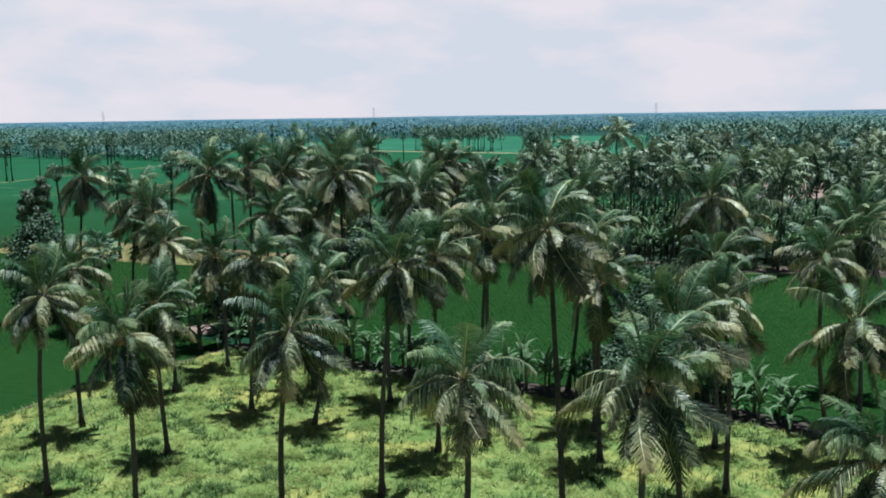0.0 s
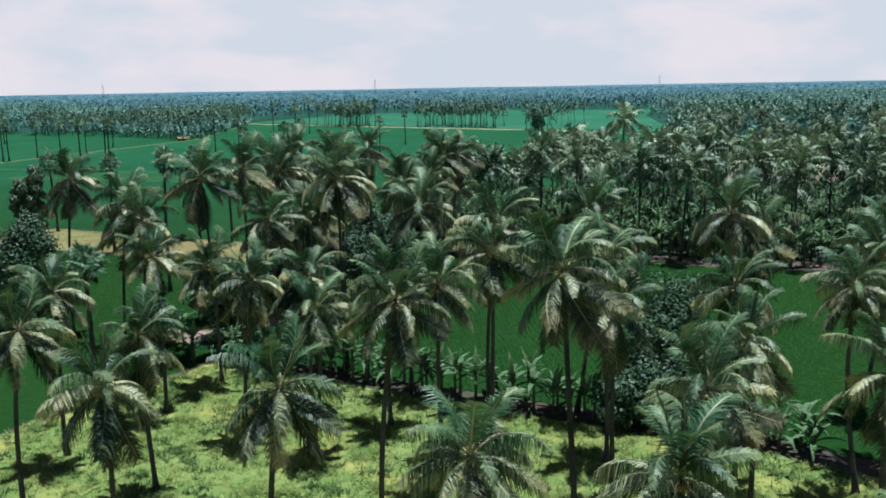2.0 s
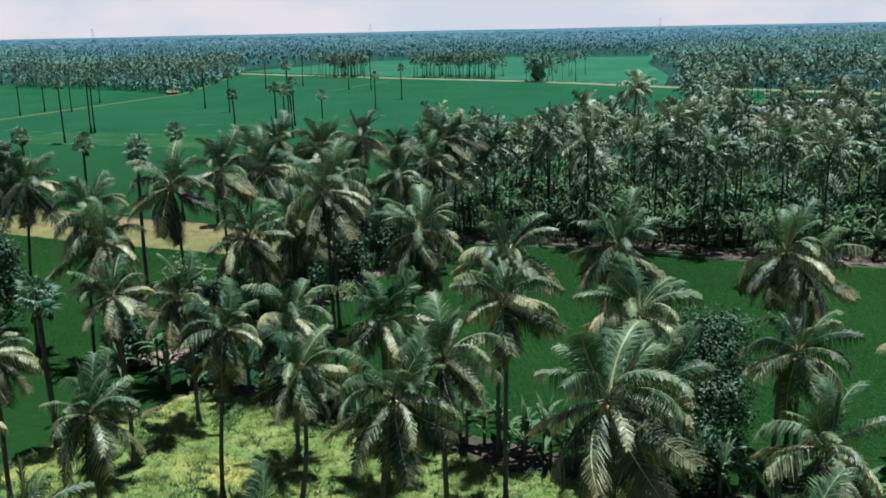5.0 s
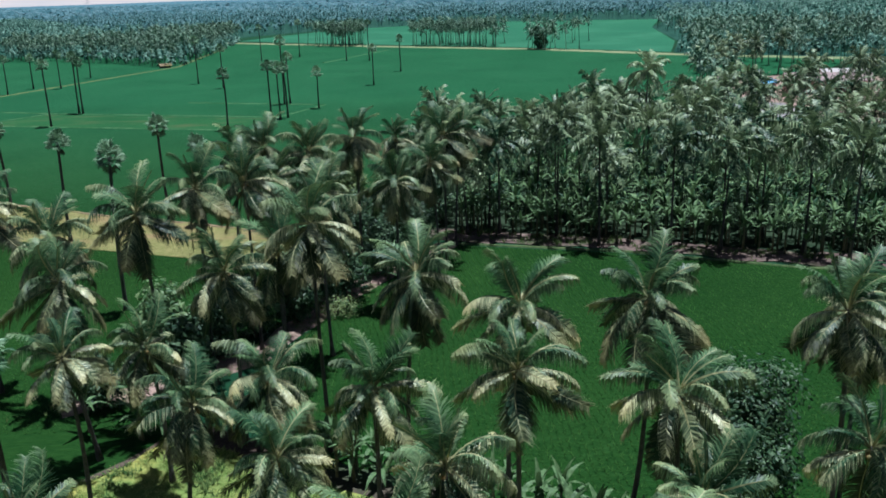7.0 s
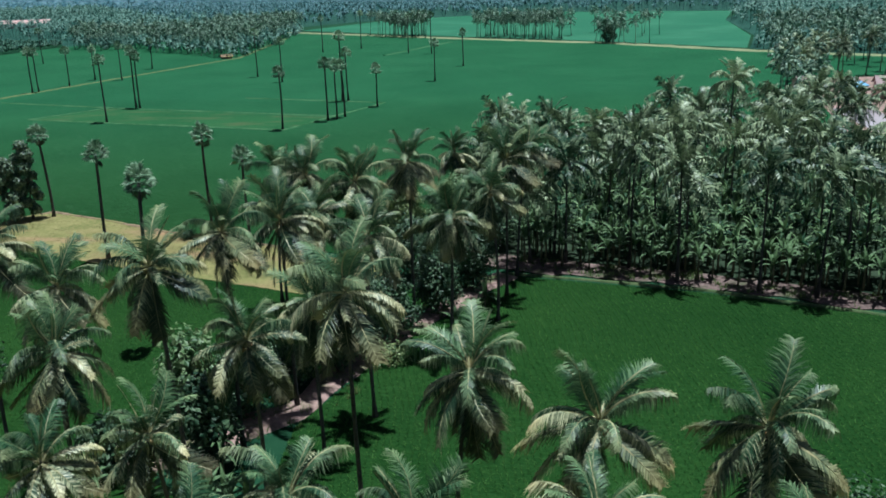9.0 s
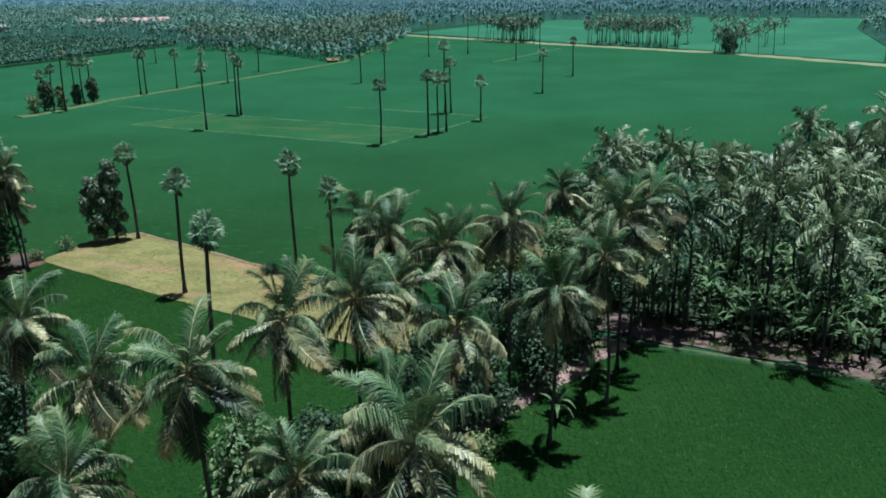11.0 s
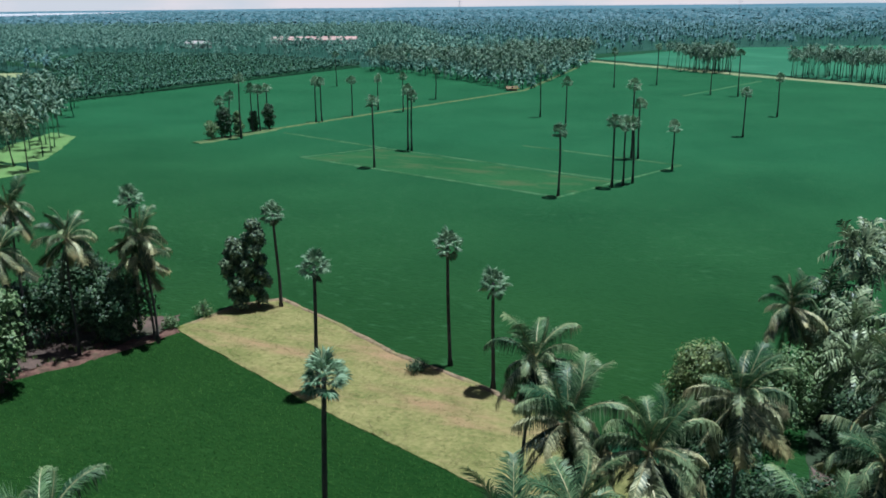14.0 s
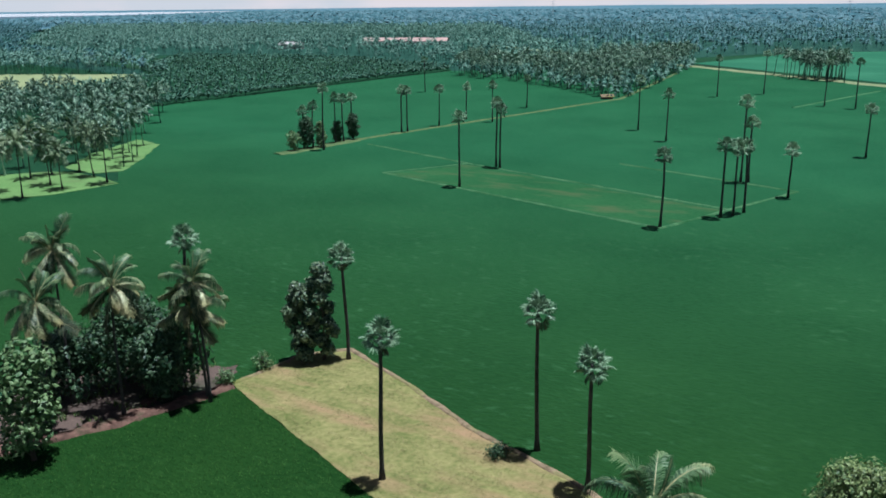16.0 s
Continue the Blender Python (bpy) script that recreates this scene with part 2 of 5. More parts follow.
M_PINK = surface("pinkish_soil", (0.17, 0.115, 0.095), (0.36, 0.25, 0.21), 0.5, 0.9, 2.5, 0.6, 0.08, 0, third=(0.08, 0.105, 0.04), big=0.3, spec=0.05)
M_BUND = surface("grassy_bund", (0.045, 0.085, 0.032), (0.125, 0.16, 0.068), 0.3, 0.9, 1.6, 0.8, 0.15, 0, spec=0.05)
M_BUND_THIN = surface("low_green_bund", (0.026, 0.092, 0.036), (0.090, 0.175, 0.080), 0.25, 0.9, 0.8, 0.6, 0.1, 0, third=(0.022, 0.08, 0.026), big=0.09, spec=0.05)
M_ROAD = surface("pale_track", (0.125, 0.165, 0.080), (0.24, 0.25, 0.135), 0.1, 0.9, 0.9, 0.5, 0.1, 0, spec=0.05)
# Both floor colours below are dark to stand in for grove shade.
M_UNDER = surface("shade_dark_grove_floor", (0.016, 0.030, 0.017), (0.042, 0.060, 0.034), 0.1, 0.9, 0.8, 0.8, 0.3, 0, spec=0.02)
M_FARFLOOR = surface("shade_dark_far_floor", (0.014, 0.046, 0.034), (0.034, 0.084, 0.060), 0.05, 0.9, 0.4, 0.6, 0.3, 0, spec=0.02)
M_TRUNK = surface("palm_trunk", (0.025, 0.024, 0.024), (0.09, 0.085, 0.08), 1.0, 0.9, 9.0, 0.8, 0.05, 0.2)
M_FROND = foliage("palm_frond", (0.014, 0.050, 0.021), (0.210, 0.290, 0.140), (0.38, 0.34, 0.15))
# Cream light tone paints sun highlights onto the mature fronds.
M_FROND_PALE = foliage("lit_tone_palm_frond", (0.021, 0.063, 0.026), (0.57, 0.57, 0.33), (0.62, 0.48, 0.19))
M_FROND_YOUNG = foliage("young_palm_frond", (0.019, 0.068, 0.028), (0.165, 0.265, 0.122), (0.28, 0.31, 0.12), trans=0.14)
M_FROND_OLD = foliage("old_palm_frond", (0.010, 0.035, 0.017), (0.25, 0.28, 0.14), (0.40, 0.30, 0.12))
# Dark greens put the crown's shade into hanging fronds; only ends are brown.
M_FROND_DRY_SHADE = foliage("shade_dark_dry_frond", (0.010, 0.030, 0.016), (0.10, 0.115, 0.060), (0.16, 0.13, 0.065), rough=0.7)
M_RIB = surface("golden_frond_rib", (0.15, 0.16, 0.075), (0.42, 0.38, 0.19), 1.0, 0.5, 6.0, 0, 0, 0.3)
M_FROND_FAR = foliage("grove_palm_frond", (0.014, 0.052, 0.025), (0.31, 0.38, 0.205), (0.34, 0.30, 0.15), ends=0.0)
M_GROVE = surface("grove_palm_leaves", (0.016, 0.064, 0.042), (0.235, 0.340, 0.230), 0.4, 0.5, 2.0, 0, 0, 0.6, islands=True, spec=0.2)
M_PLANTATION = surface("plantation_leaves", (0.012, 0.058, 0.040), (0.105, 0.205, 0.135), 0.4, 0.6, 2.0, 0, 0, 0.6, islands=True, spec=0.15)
# Distance haze is put into the next two blue-greens.
M_FARBLUE = surface("haze_tinted_palm_leaves", (0.026, 0.090, 0.096), (0.130, 0.235, 0.235), 0.05, 0.6, 1.0, 0, 0, 0.6, islands=True, spec=0.12)
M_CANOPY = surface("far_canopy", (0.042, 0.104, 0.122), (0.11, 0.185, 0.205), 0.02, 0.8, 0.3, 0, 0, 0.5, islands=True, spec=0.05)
M_STEM = surface("banana_stem", (0.05, 0.06, 0.03), (0.14, 0.13, 0.07), 1.5, 0.7, 8.0, 0.3, 0.02, 0.2)
M_STUB = surface("stubble_blades", (0.115, 0.125, 0.045), (0.275, 0.240, 0.118), 0.3, 0.9, 2.5, 0, 0, 0.4, islands=True, trans=0.25, spec=0.05)
M_PALEROOF = surface("pale_roof", (0.21, 0.145, 0.14), (0.31, 0.23, 0.22), 0.4, 0.8, 4.0, 0.4, 0.03, 0)
M_BLUE = surface("blue_sheet", (0.10, 0.30, 0.50), (0.18, 0.40, 0.60), 0.4, 0.5, 4.0, 0.1, 0.03, 0)
M_NUT = surface("coconut_husk", (0.16, 0.14, 0.05), (0.30, 0.17, 0.07), 2.0, 0.6, 8.0, 0.2, 0.01, 0.3)
M_FAN = foliage("fan_leaf", (0.034, 0.100, 0.045), (0.31, 0.44, 0.275), (0.40, 0.42, 0.26), rough=0.5, trans=0.12, ends=0.0)
M_LEAF = surface("broad_leaf", (0.012, 0.040, 0.018), (0.078, 0.130, 0.062), 0.6, 0.48, 4.0, 0, 0, 0.5, trans=0.08, islands=True, spec=0.24)
# Pale leaf tones paint glints in, besides the leaf's own gloss.
M_LEAF_GLOSS = surface("glossy_broad_leaf", (0.012, 0.044, 0.020), (0.175, 0.235, 0.130), 0.6, 0.4, 4.0, 0, 0, 0.6, trans=0.08, islands=True, spec=0.4)
M_LEAF_PALE = surface("pale_broad_leaf", (0.045, 0.11, 0.035), (0.20, 0.285, 0.12), 0.6, 0.5, 4.0, 0, 0, 0.35, trans=0.15, islands=True)
M_LEAF_LIME = surface("lime_broad_leaf", (0.050, 0.100, 0.028), (0.25, 0.31, 0.115), 0.6, 0.5, 4.0, 0, 0, 0.4, trans=0.15, islands=True)
M_BANANA = surface("banana_leaf", (0.014, 0.050, 0.020), (0.15, 0.235, 0.10), 0.6, 0.55, 4.0, 0, 0, 0.55, trans=0.12, islands=True, spec=0.15)
M_MOUND = surface("red_brown_earth", (0.045, 0.028, 0.022), (0.22, 0.125, 0.095), 0.3, 0.9, 1.4, 1.0, 0.25, 0, third=(0.045, 0.045, 0.026), big=0.3, spec=0.05)
M_SOIL = surface("trodden_soil", (0.055, 0.042, 0.036), (0.21, 0.15, 0.13), 0.4, 0.9, 1.8, 0.8, 0.15, 0, third=(0.045, 0.065, 0.026), big=0.25, spec=0.05)
M_WEED = surface("weed_blades", (0.04, 0.095, 0.025), (0.18, 0.24, 0.08), 0.3, 0.8, 3.0, 0, 0, 0.4, islands=True, trans=0.3, spec=0.1)
M_DRYEDGE = surface("dry_brown_bank", (0.095, 0.075, 0.042), (0.31, 0.225, 0.145), 0.5, 0.9, 1.8, 1.0, 0.2, 0, third=(0.15, 0.165, 0.045), big=0.25, spec=0.05)
M_BARK = surface("tree_bark", (0.04, 0.03, 0.025), (0.12, 0.10, 0.08), 1.5, 0.9, 9.0, 0.8, 0.04, 0.2)
# Blue cast stands in for the haze over these far palms.
M_FARPALM = surface("haze_cast_palm_leaves", (0.014, 0.066, 0.050), (0.165, 0.285, 0.218), 0.05, 0.6, 1.0, 0, 0, 0.7, islands=True, spec=0.15)
M_WATER = surface("river_water", (0.50, 0.54, 0.60), (0.58, 0.61, 0.66), 0.002, 0.15, 0.05, 0.1, 0.1, 0)
M_POND = surface("muddy_pond", (0.30, 0.28, 0.28), (0.38, 0.35, 0.35), 0.05, 0.12, 0.5, 0.1, 0.05, 0)
M_WALL = surface("pink_wall", (0.50, 0.30, 0.28), (0.62, 0.40, 0.36), 0.3, 0.85, 3.0, 0.2, 0.02, 0)
M_ROOF = surface("roof_tiles", (0.36, 0.21, 0.18), (0.48, 0.33, 0.30), 0.4, 0.8, 4.0, 0.4, 0.03, 0)
M_CONCRETE = surface("pale_concrete", (0.32, 0.28, 0.27), (0.45, 0.42, 0.40), 0.3, 0.85, 3.0, 0.3, 0.02, 0)
M_STEEL = surface("grey_steel", (0.30, 0.31, 0.33), (0.42, 0.43, 0.45), 0.5, 0.5, 3.0, 0, 0, 0)


# ---- mesh helpers ----
class Form:
    """Collects vertices and faces for one mesh."""

    def __init__(self):
        self.v, self.f, self.smooth = [], [], False

    def face(self, *points):
        n = len(self.v)
        self.v.extend(tuple(p) for p in points)
        self.f.append(tuple(range(n, n + len(points))))

    def tube(self, points, radii, sides=6, cap=True):
        base = len(self.v)
        for i, (p, r) in enumerate(zip(points, radii)):
            p = Vector(p)
            a, b = Vector(points[max(i - 1, 0)]), Vector(points[min(i + 1, len(points) - 1)])
            d = (b - a).normalized()
            u = d.orthogonal().normalized() if abs(d.z) < 0.9 else d.cross(Vector((0, 1, 0))).normalized()
            w = d.cross(u)
            for k in range(sides):
                an = 2 * math.pi * k / sides
                self.v.append(tuple(p + r * (math.cos(an) * u + math.sin(an) * w)))
        for i in range(len(points) - 1):
            for k in range(sides):
                a, b = base + i * sides + k, base + i * sides + (k + 1) % sides
                self.f.append((a, b, b + sides, a + sides))
        if cap:
            self.f.append(tuple(base + (len(points) - 1) * sides + k for k in range(sides)))
            self.f.append(tuple(base + k for k in reversed(range(sides))))

    def box(self, x0, y0, z0, x1, y1, z1):
        n = len(self.v)
        self.v.extend([(x0, y0, z0), (x1, y0, z0), (x1, y1, z0), (x0, y1, z0), (x0, y0, z1), (x1, y0, z1), (x1, y1, z1), (x0, y1, z1)])
        for q in ((3, 2, 1, 0), (4, 5, 6, 7), (0, 1, 5, 4), (1, 2, 6, 5), (2, 3, 7, 6), (3, 0, 4, 7)):
            self.f.append(tuple(n + k for k in q))

    def merge(self, other, m):
        n = len(self.v)
        self.v.extend(tuple(m @ Vector(p)) for p in other.v)
        self.f.extend(tuple(n + k for k in q) for q in other.f)

    def mesh(self, name, material, smooth=False):
        me = bpy.data.meshes.new(name)
        me.from_pydata(self.v, [], self.f)
        me.materials.append(material)
        if smooth:
            me.polygons.foreach_set("use_smooth", [True] * len(me.polygons))
        me.update()
        return me


def part(name, data, parent, label="", m=None):
    ob = new(name, data)
    ob.parent = parent
    if m is not None:
        ob.matrix_local = m
    if label:
        tagged(ob, label)
    return ob


def inside(poly, x, y):
    hit = False
    for (x0, y0), (x1, y1) in zip(poly, poly[1:] + poly[:1]):
        if (y0 > y) != (y1 > y) and x < (x1 - x0) * (y - y0) / (y1 - y0) + x0:
            hit = not hit
    return hit


def scatter(rng, poly, gap, clear=(), tries=30000, most=100000):
    """Random places in a polygon, at least a gap apart."""
    xs, ys = [p[0] for p in poly], [p[1] for p in poly]
    cells, out = {}, []
    for _ in range(tries):
        x, y = rng.uniform(min(xs), max(xs)), rng.uniform(min(ys), max(ys))
        if not inside(poly, x, y) or any(inside(c, x, y) for c in clear):
            continue
        cx, cy = int(x // gap), int(y // gap)
        if any((x - a) ** 2 + (y - b) ** 2 < gap * gap for i in (-1, 0, 1) for j in (-1, 0, 1) for a, b in cells.get((cx + i, cy + j), ())):
            continue
        cells.setdefault((cx, cy), []).append((x, y))
        out.append((x, y))
        if len(out) >= most:
            break
    return out


# ---- ground and fields ----
def slab(name, poly, z, material, label, category, bottom=-0.3):
    """A field or strip with real edges: a top face and its sides."""
    f = Form()
    n = len(poly)
    f.v = [(x, y, z) for x, y in poly] + [(x, y, bottom) for x, y in poly]
    f.f = [tuple(range(n))] + [(i, i + n, (i + 1) % n + n, (i + 1) % n) for i in range(n)]
    me = f.mesh(name, material)
    bm = bmesh.new()
    bm.from_mesh(me)
    bmesh.ops.recalc_face_normals(bm, faces=bm.faces)
    bmesh.ops.triangulate(bm, faces=[q for q in bm.faces if len(q.verts) > 4])
    bm.to_mesh(me)
    bm.free()
    return tagged(new(name, me), label, category, kind="structure")


def strip(name, line, width, height, material, label, category, seed=1):
    """A bund or track along a line: a low uneven bank with sloping sides."""
    rng = random.Random(seed)
    pts = []
    for (x0, y0), (x1, y1) in zip(line, line[1:]):
        n = max(2, int(math.hypot(x1 - x0, y1 - y0) / max(1.5, width)))
        pts += [(x0 + (x1 - x0) * i / n, y0 + (y1 - y0) * i / n) for i in range(n)]
    pts.append(line[-1])
    f = Form()
    for i, (x, y) in enumerate(pts):
        a, b = pts[max(i - 1, 0)], pts[min(i + 1, len(pts) - 1)]
        d = Vector((b[0] - a[0], b[1] - a[1])).normalized()
        nx, ny = -d.y, d.x
        w = width * rng.uniform(0.75, 1.25) / 2
        off = rng.uniform(-0.15, 0.15) * width
        h = height * rng.uniform(0.7, 1.2)
        for s, z in ((-1.5, -0.2), (-1.0, h * 0.7), (0, h), (1.0, h * 0.7), (1.5, -0.2)):
            f.v.append((x + nx * (s * w + off), y + ny * (s * w + off), z))
    for i in range(len(pts) - 1):
        for k in range(4):
            a = i * 5 + k
            f.f.append((a, a + 1, a + 6, a + 5))
    return tagged(new(name, f.mesh(name, material, True)), label, category, kind="structure")


def ragged(poly, step, amount, seed=1):
    """The same outline with an uneven natural edge."""
    out = []
    for (x0, y0), (x1, y1) in zip(poly, poly[1:] + poly[:1]):
        n = max(1, int(math.hypot(x1 - x0, y1 - y0) / step))
        for i in range(n):
            x, y = x0 + (x1 - x0) * i / n, y0 + (y1 - y0) * i / n
            out.append((x + amount * (noise.noise((x * 0.4, y * 0.4, seed)) + 0.6 * noise.noise((x * 1.7, y * 1.7, seed))), y + amount * (noise.noise((x * 0.4, y * 0.4, seed + 9)) + 0.6 * noise.noise((x * 1.7, y * 1.7, seed + 9)))))
    return out


WEST_GREEN = [(-202, 216), (-194.5, 226.7), (-190.5, 243), (-201, 247), (-215, 249), (-222, 246), (-240, 225), (-270, 180)]
YELLOW_FIELD = [(-432, 378), (-444, 487), (-470, 510), (-555, 478), (-560, 430)]
POND = [(86, 238), (95, 236), (100, 272), (90, 276)]
YARD = [(80, 238), (112, 230), (146, 262), (160, 345), (112, 345), (94, 300)]
GRASS_PLOT = [(-36.5, 69.7), (-33.3, 77.6), (-25.5, 86.1), (-21.6, 90.5), (-10.1, 82.3), (-4.7, 79.7), (5.0, 73.9), (21.3, 66.5), (27.5, 61.5), (60, 42), (60, -60), (-60, -60), (-44, 40)]
NEAR_PADDY = [(-18, 104), (-15.5, 110), (-11, 121), (-3, 134), (0.6, 142.3), (23.4, 135.6), (44, 126.5), (58, 122.6), (140, 88), (140, 12), (60, 46), (27.5, 65.5), (21.3, 70), (5, 78), (-8, 85), (-18, 92)]
STRAW = [(-82, 161.3), (-79.8, 172.6), (-75.2, 176.4), (-62, 170), (-51, 163.6), (-38.8, 159), (-26, 152), (-16, 146), (-12, 138), (-24, 136), (-36, 141), (-54, 148.2)]
WEST_PADDY = [(-36.5, 69.7), (-33.3, 77.6), (-25.5, 86.1), (-22, 92), (-30, 98), (-20, 112), (-14, 122), (-6, 136), (-12, 138), (-24, 136), (-36, 141), (-54, 148.2), (-82, 161.3), (-86.9, 150), (-90, 141), (-100, 118), (-112, 90), (-90, 40), (-44, 40)]
BIG_PADDY = [(-75.2, 176.4), (-79.8, 172.6), (-82.5, 161.5), (-100, 150), (-130, 140), (-320, 60), (-460, 200), (-202, 216), (-194, 246), (-214, 264), (-244, 297), (-284, 337), (-316, 376), (-304, 443), (-290, 560), (-282, 612), (-240, 640), (-180, 640), (-157, 715), (-20, 590), (65, 522), (122, 455), (180, 400), (110, 300), (50, 222), (4, 178), (0.6, 146), (-12, 148), (-38.8, 159), (-51, 163.6), (-62, 170)]
FAR_PADDY = [(-150, 735), (-15, 610), (65, 540), (124, 475), (150, 560), (182, 740), (230, 900), (60, 980), (-90, 900)]
EAST_PADDY = [(52, 224), (66, 214), (84, 236), (98, 302), (112, 360), (124, 440), (120, 330), (80, 284)]

STRAW_EDGE = ragged(STRAW, 0.5, 0.16, 4)
GROVE_SOIL = ragged([(-4, 148), (1.5, 144), (24, 137.3), (45, 127.6), (60, 124), (138, 90), (140, 95), (61, 130), (46, 133), (25, 142.5), (2, 150), (-4, 153)], 1.0, 0.9, 3)
GROVE_FLOOR = ragged([(-4, 148), (1.5, 144), (24, 137.3), (45, 127.6), (60, 124), (138, 90), (190, 150), (160, 245), (108, 234), (84, 232), (66, 213), (52, 220), (34, 203), (10, 198), (-4, 192)], 1.2, 0.8, 3)
GRASS_EDGE = ragged(GRASS_PLOT, 0.9, 0.8, 6)
WEST_EARTH = ragged([(-110, 100), (-102, 116), (-94, 138), (-91, 143), (-86, 152), (-83.5, 160), (-85, 166), (-92, 163), (-101, 157), (-106, 140), (-120, 110)], 0.8, 1.1, 8)

WOOD_NW = [(-262, 578), (-185, 535), (-137, 488), (-128, 500), (-135, 600), (-148, 735), (-330, 890), (-600, 1400), (-1500, 1300), (-760, 640), (-600, 690), (-420, 700), (-300, 640)]
WOOD_N = [(-160, 800), (-330, 892), (-600, 1400), (-500, 1500), (700, 1500), (430, 1100), (235, 905), (60, 985), (-60, 920), (-95, 905)]
WOOD_E = [(124, 470), (150, 440), (200, 402), (420, 220), (900, 600), (700, 1500), (430, 1100), (240, 900), (182, 740), (152, 560)]
WOOD_W = [(-444, 500), (-500, 545), (-760, 640), (-1500, 1250), (-2200, 700), (-900, 250), (-640, 300), (-640, 560)]

R = 6000.0
g = Form()
ring = [(R * math.cos(2 * math.pi * k / 48), R * math.sin(2 * math.pi * k / 48)) for k in range(48)]
g.v = [(0, 0, -0.12)] + [(x, y, -0.12) for x, y in ring]
g.f = [(0, k + 1, (k + 1) % 48 + 1) for k in range(48)]
RIVER = [(-2349, 1761), (-2228, 2074), (-2300, 2500), (-2650, 3155), (-2294, 3560), (-2500, 3650), (-3000, 3500), (-2950, 2724), (-3600, 2600), (-3300, 2000), (-2700, 1500)]
tagged(new("ground", g.mesh("ground", M_GROUND)), "flat green farmland reaching to the horizon", "ground", kind="structure")

slab("grass_plot", GRASS_EDGE, 0.04, M_GRASS, "sunlit rough yellow-green grass plot under coconut palms", "grass plot")
slab("paddy_field", NEAR_PADDY, -0.02, M_PADDY_NEAR, "dark green young rice field planted in rows", "paddy field")
slab("paddy_field", WEST_PADDY, -0.03, M_PADDY_NEAR, "dense dark green rice field beside the dry plot", "paddy field")
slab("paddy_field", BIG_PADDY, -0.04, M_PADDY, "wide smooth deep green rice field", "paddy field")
slab("paddy_field", FAR_PADDY, -0.05, M_PADDY_FAR, "rice field beyond the track, haze painted into its green", "paddy field")
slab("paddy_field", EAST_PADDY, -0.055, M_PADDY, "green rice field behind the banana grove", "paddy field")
slab("grass_plot", WEST_GREEN, 0.02, M_LAWN, "bright short grass under a coconut grove", "grass plot")
slab("grass_plot", ragged([(-203, 256), (-213, 272), (-229, 295), (-244, 300), (-236, 275), (-222, 252), (-208, 250)], 2.0, 1.2, 5), 0.0, M_LAWN, "short bright grass at the edge of the western grove", "grass plot")
slab("grass_plot", YELLOW_FIELD, 0.02, M_YELLOW, "pale yellow-green dry field behind the grove", "field")
slab("yard", YARD, 0.03, M_PINK, "bare pinkish earth yard round the farm house", "yard")
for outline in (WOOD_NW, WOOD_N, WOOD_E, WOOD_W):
    slab("grove_floor", outline, -0.06, M_FARFLOOR, "far grove floor painted dark as palm shade", "undergrowth")
slab("river", RIVER, 17.0, M_WATER, "wide pale river near the horizon", "river", 8.0)
slab("pond", POND, 0.08, M_POND, "small pale grey pond beside the farm house", "pond")
slab("grove_floor", GROVE_FLOOR, -0.015, M_UNDER, "banana grove floor painted dark as leaf shade", "grove floor")
slab("grove_floor", GROVE_SOIL, 0.0, M_SOIL, "pinkish bare soil along the banana grove", "grove floor")
slab("bund", WEST_EARTH, 0.0, M_EARTH, "earth by the bund, tree shade put into its dark colour", "bund")
slab("stubble_plot", STRAW_EDGE, 0.03, M_STRAW, "dry yellow stubble plot between the rice fields", "stubble plot")
strip("track", [(-420, 955), (-157, 716), (-20, 594), (65, 527), (122, 458), (190, 398), (420, 215)], 7.0, 0.3, M_ROAD, "pale dry farm track across the rice fields", "track")
strip("bund", [(-34, 96), (-26, 100), (-18.6, 107), (-13.1, 121), (-6, 132), (0.6, 142.3)], 2.6, 0.25, M_PINK, "bare pinkish earth bund between palms", "bund", 2)
strip("bund", [(0.6, 143.2), (23.4, 136.6), (44, 126.8), (58, 123.6), (140, 89)], 0.35, 0.14, M_BUND, "low grassy edge of the banana grove", "bund", 3)
strip("bund", [(-100, 118), (-92.5, 139), (-89.5, 143), (-84.5, 153), (-82, 161)], 1.7, 0.35, M_MOUND, "bare red-brown earth bund under the trees", "bund", 4)
strip("bund", [(-82, 161.5), (-79.8, 172.8), (-75.2, 176.8), (-62, 170.2), (-51, 163.9), (-38.8, 159.2), (-26, 152.2)], 0.6, 0.2, M_DRYEDGE, "dry brown grass edge of the stubble plot", "bund", 5)
strip("bund", [(-181, 296), (-179, 305), (-176.5, 320), (-175, 333)], 4.0, 0.25, M_BUND, "dry grassy islet under the trees in the rice", "bund", 14)
strip("bund", [(-178, 305), (-174, 333), (-130, 486), (-140, 640)], 1.6, 0.3, M_BUND, "narrow pale grassy bund across the rice", "bund", 6)
strip("bund", [(-82, 323), (-34, 305)], 0.7, 0.2, M_BUND_THIN, "thin pale bund in the rice field", "bund", 11)
strip("bund", [(-54, 480), (-24, 567)], 1.2, 0.2, M_BUND_THIN, "thin pale bund in the rice field", "bund", 12)
strip("bund", [(-166, 324), (-121, 306), (-44, 279)], 0.7, 0.2, M_BUND_THIN, "thin pale bund in the rice field", "bund", 7)
strip("bund", [(-136, 284), (-54.3, 257), (-33.7, 305)], 0.7, 0.2, M_BUND_THIN, "thin pale bund in the rice field", "bund", 8)
strip("bund", [(-136, 284), (-121, 306)], 0.5, 0.18, M_BUND_THIN, "thin pale bund in the rice field", "bund", 16)
slab("paddy_field", [(-134, 284.5), (-55, 258.5), (-45.5, 278), (-120.5, 304.5)], -0.03, M_PADDY_THIN, "thinly grown rice plot with bare brownish patches", "paddy field")
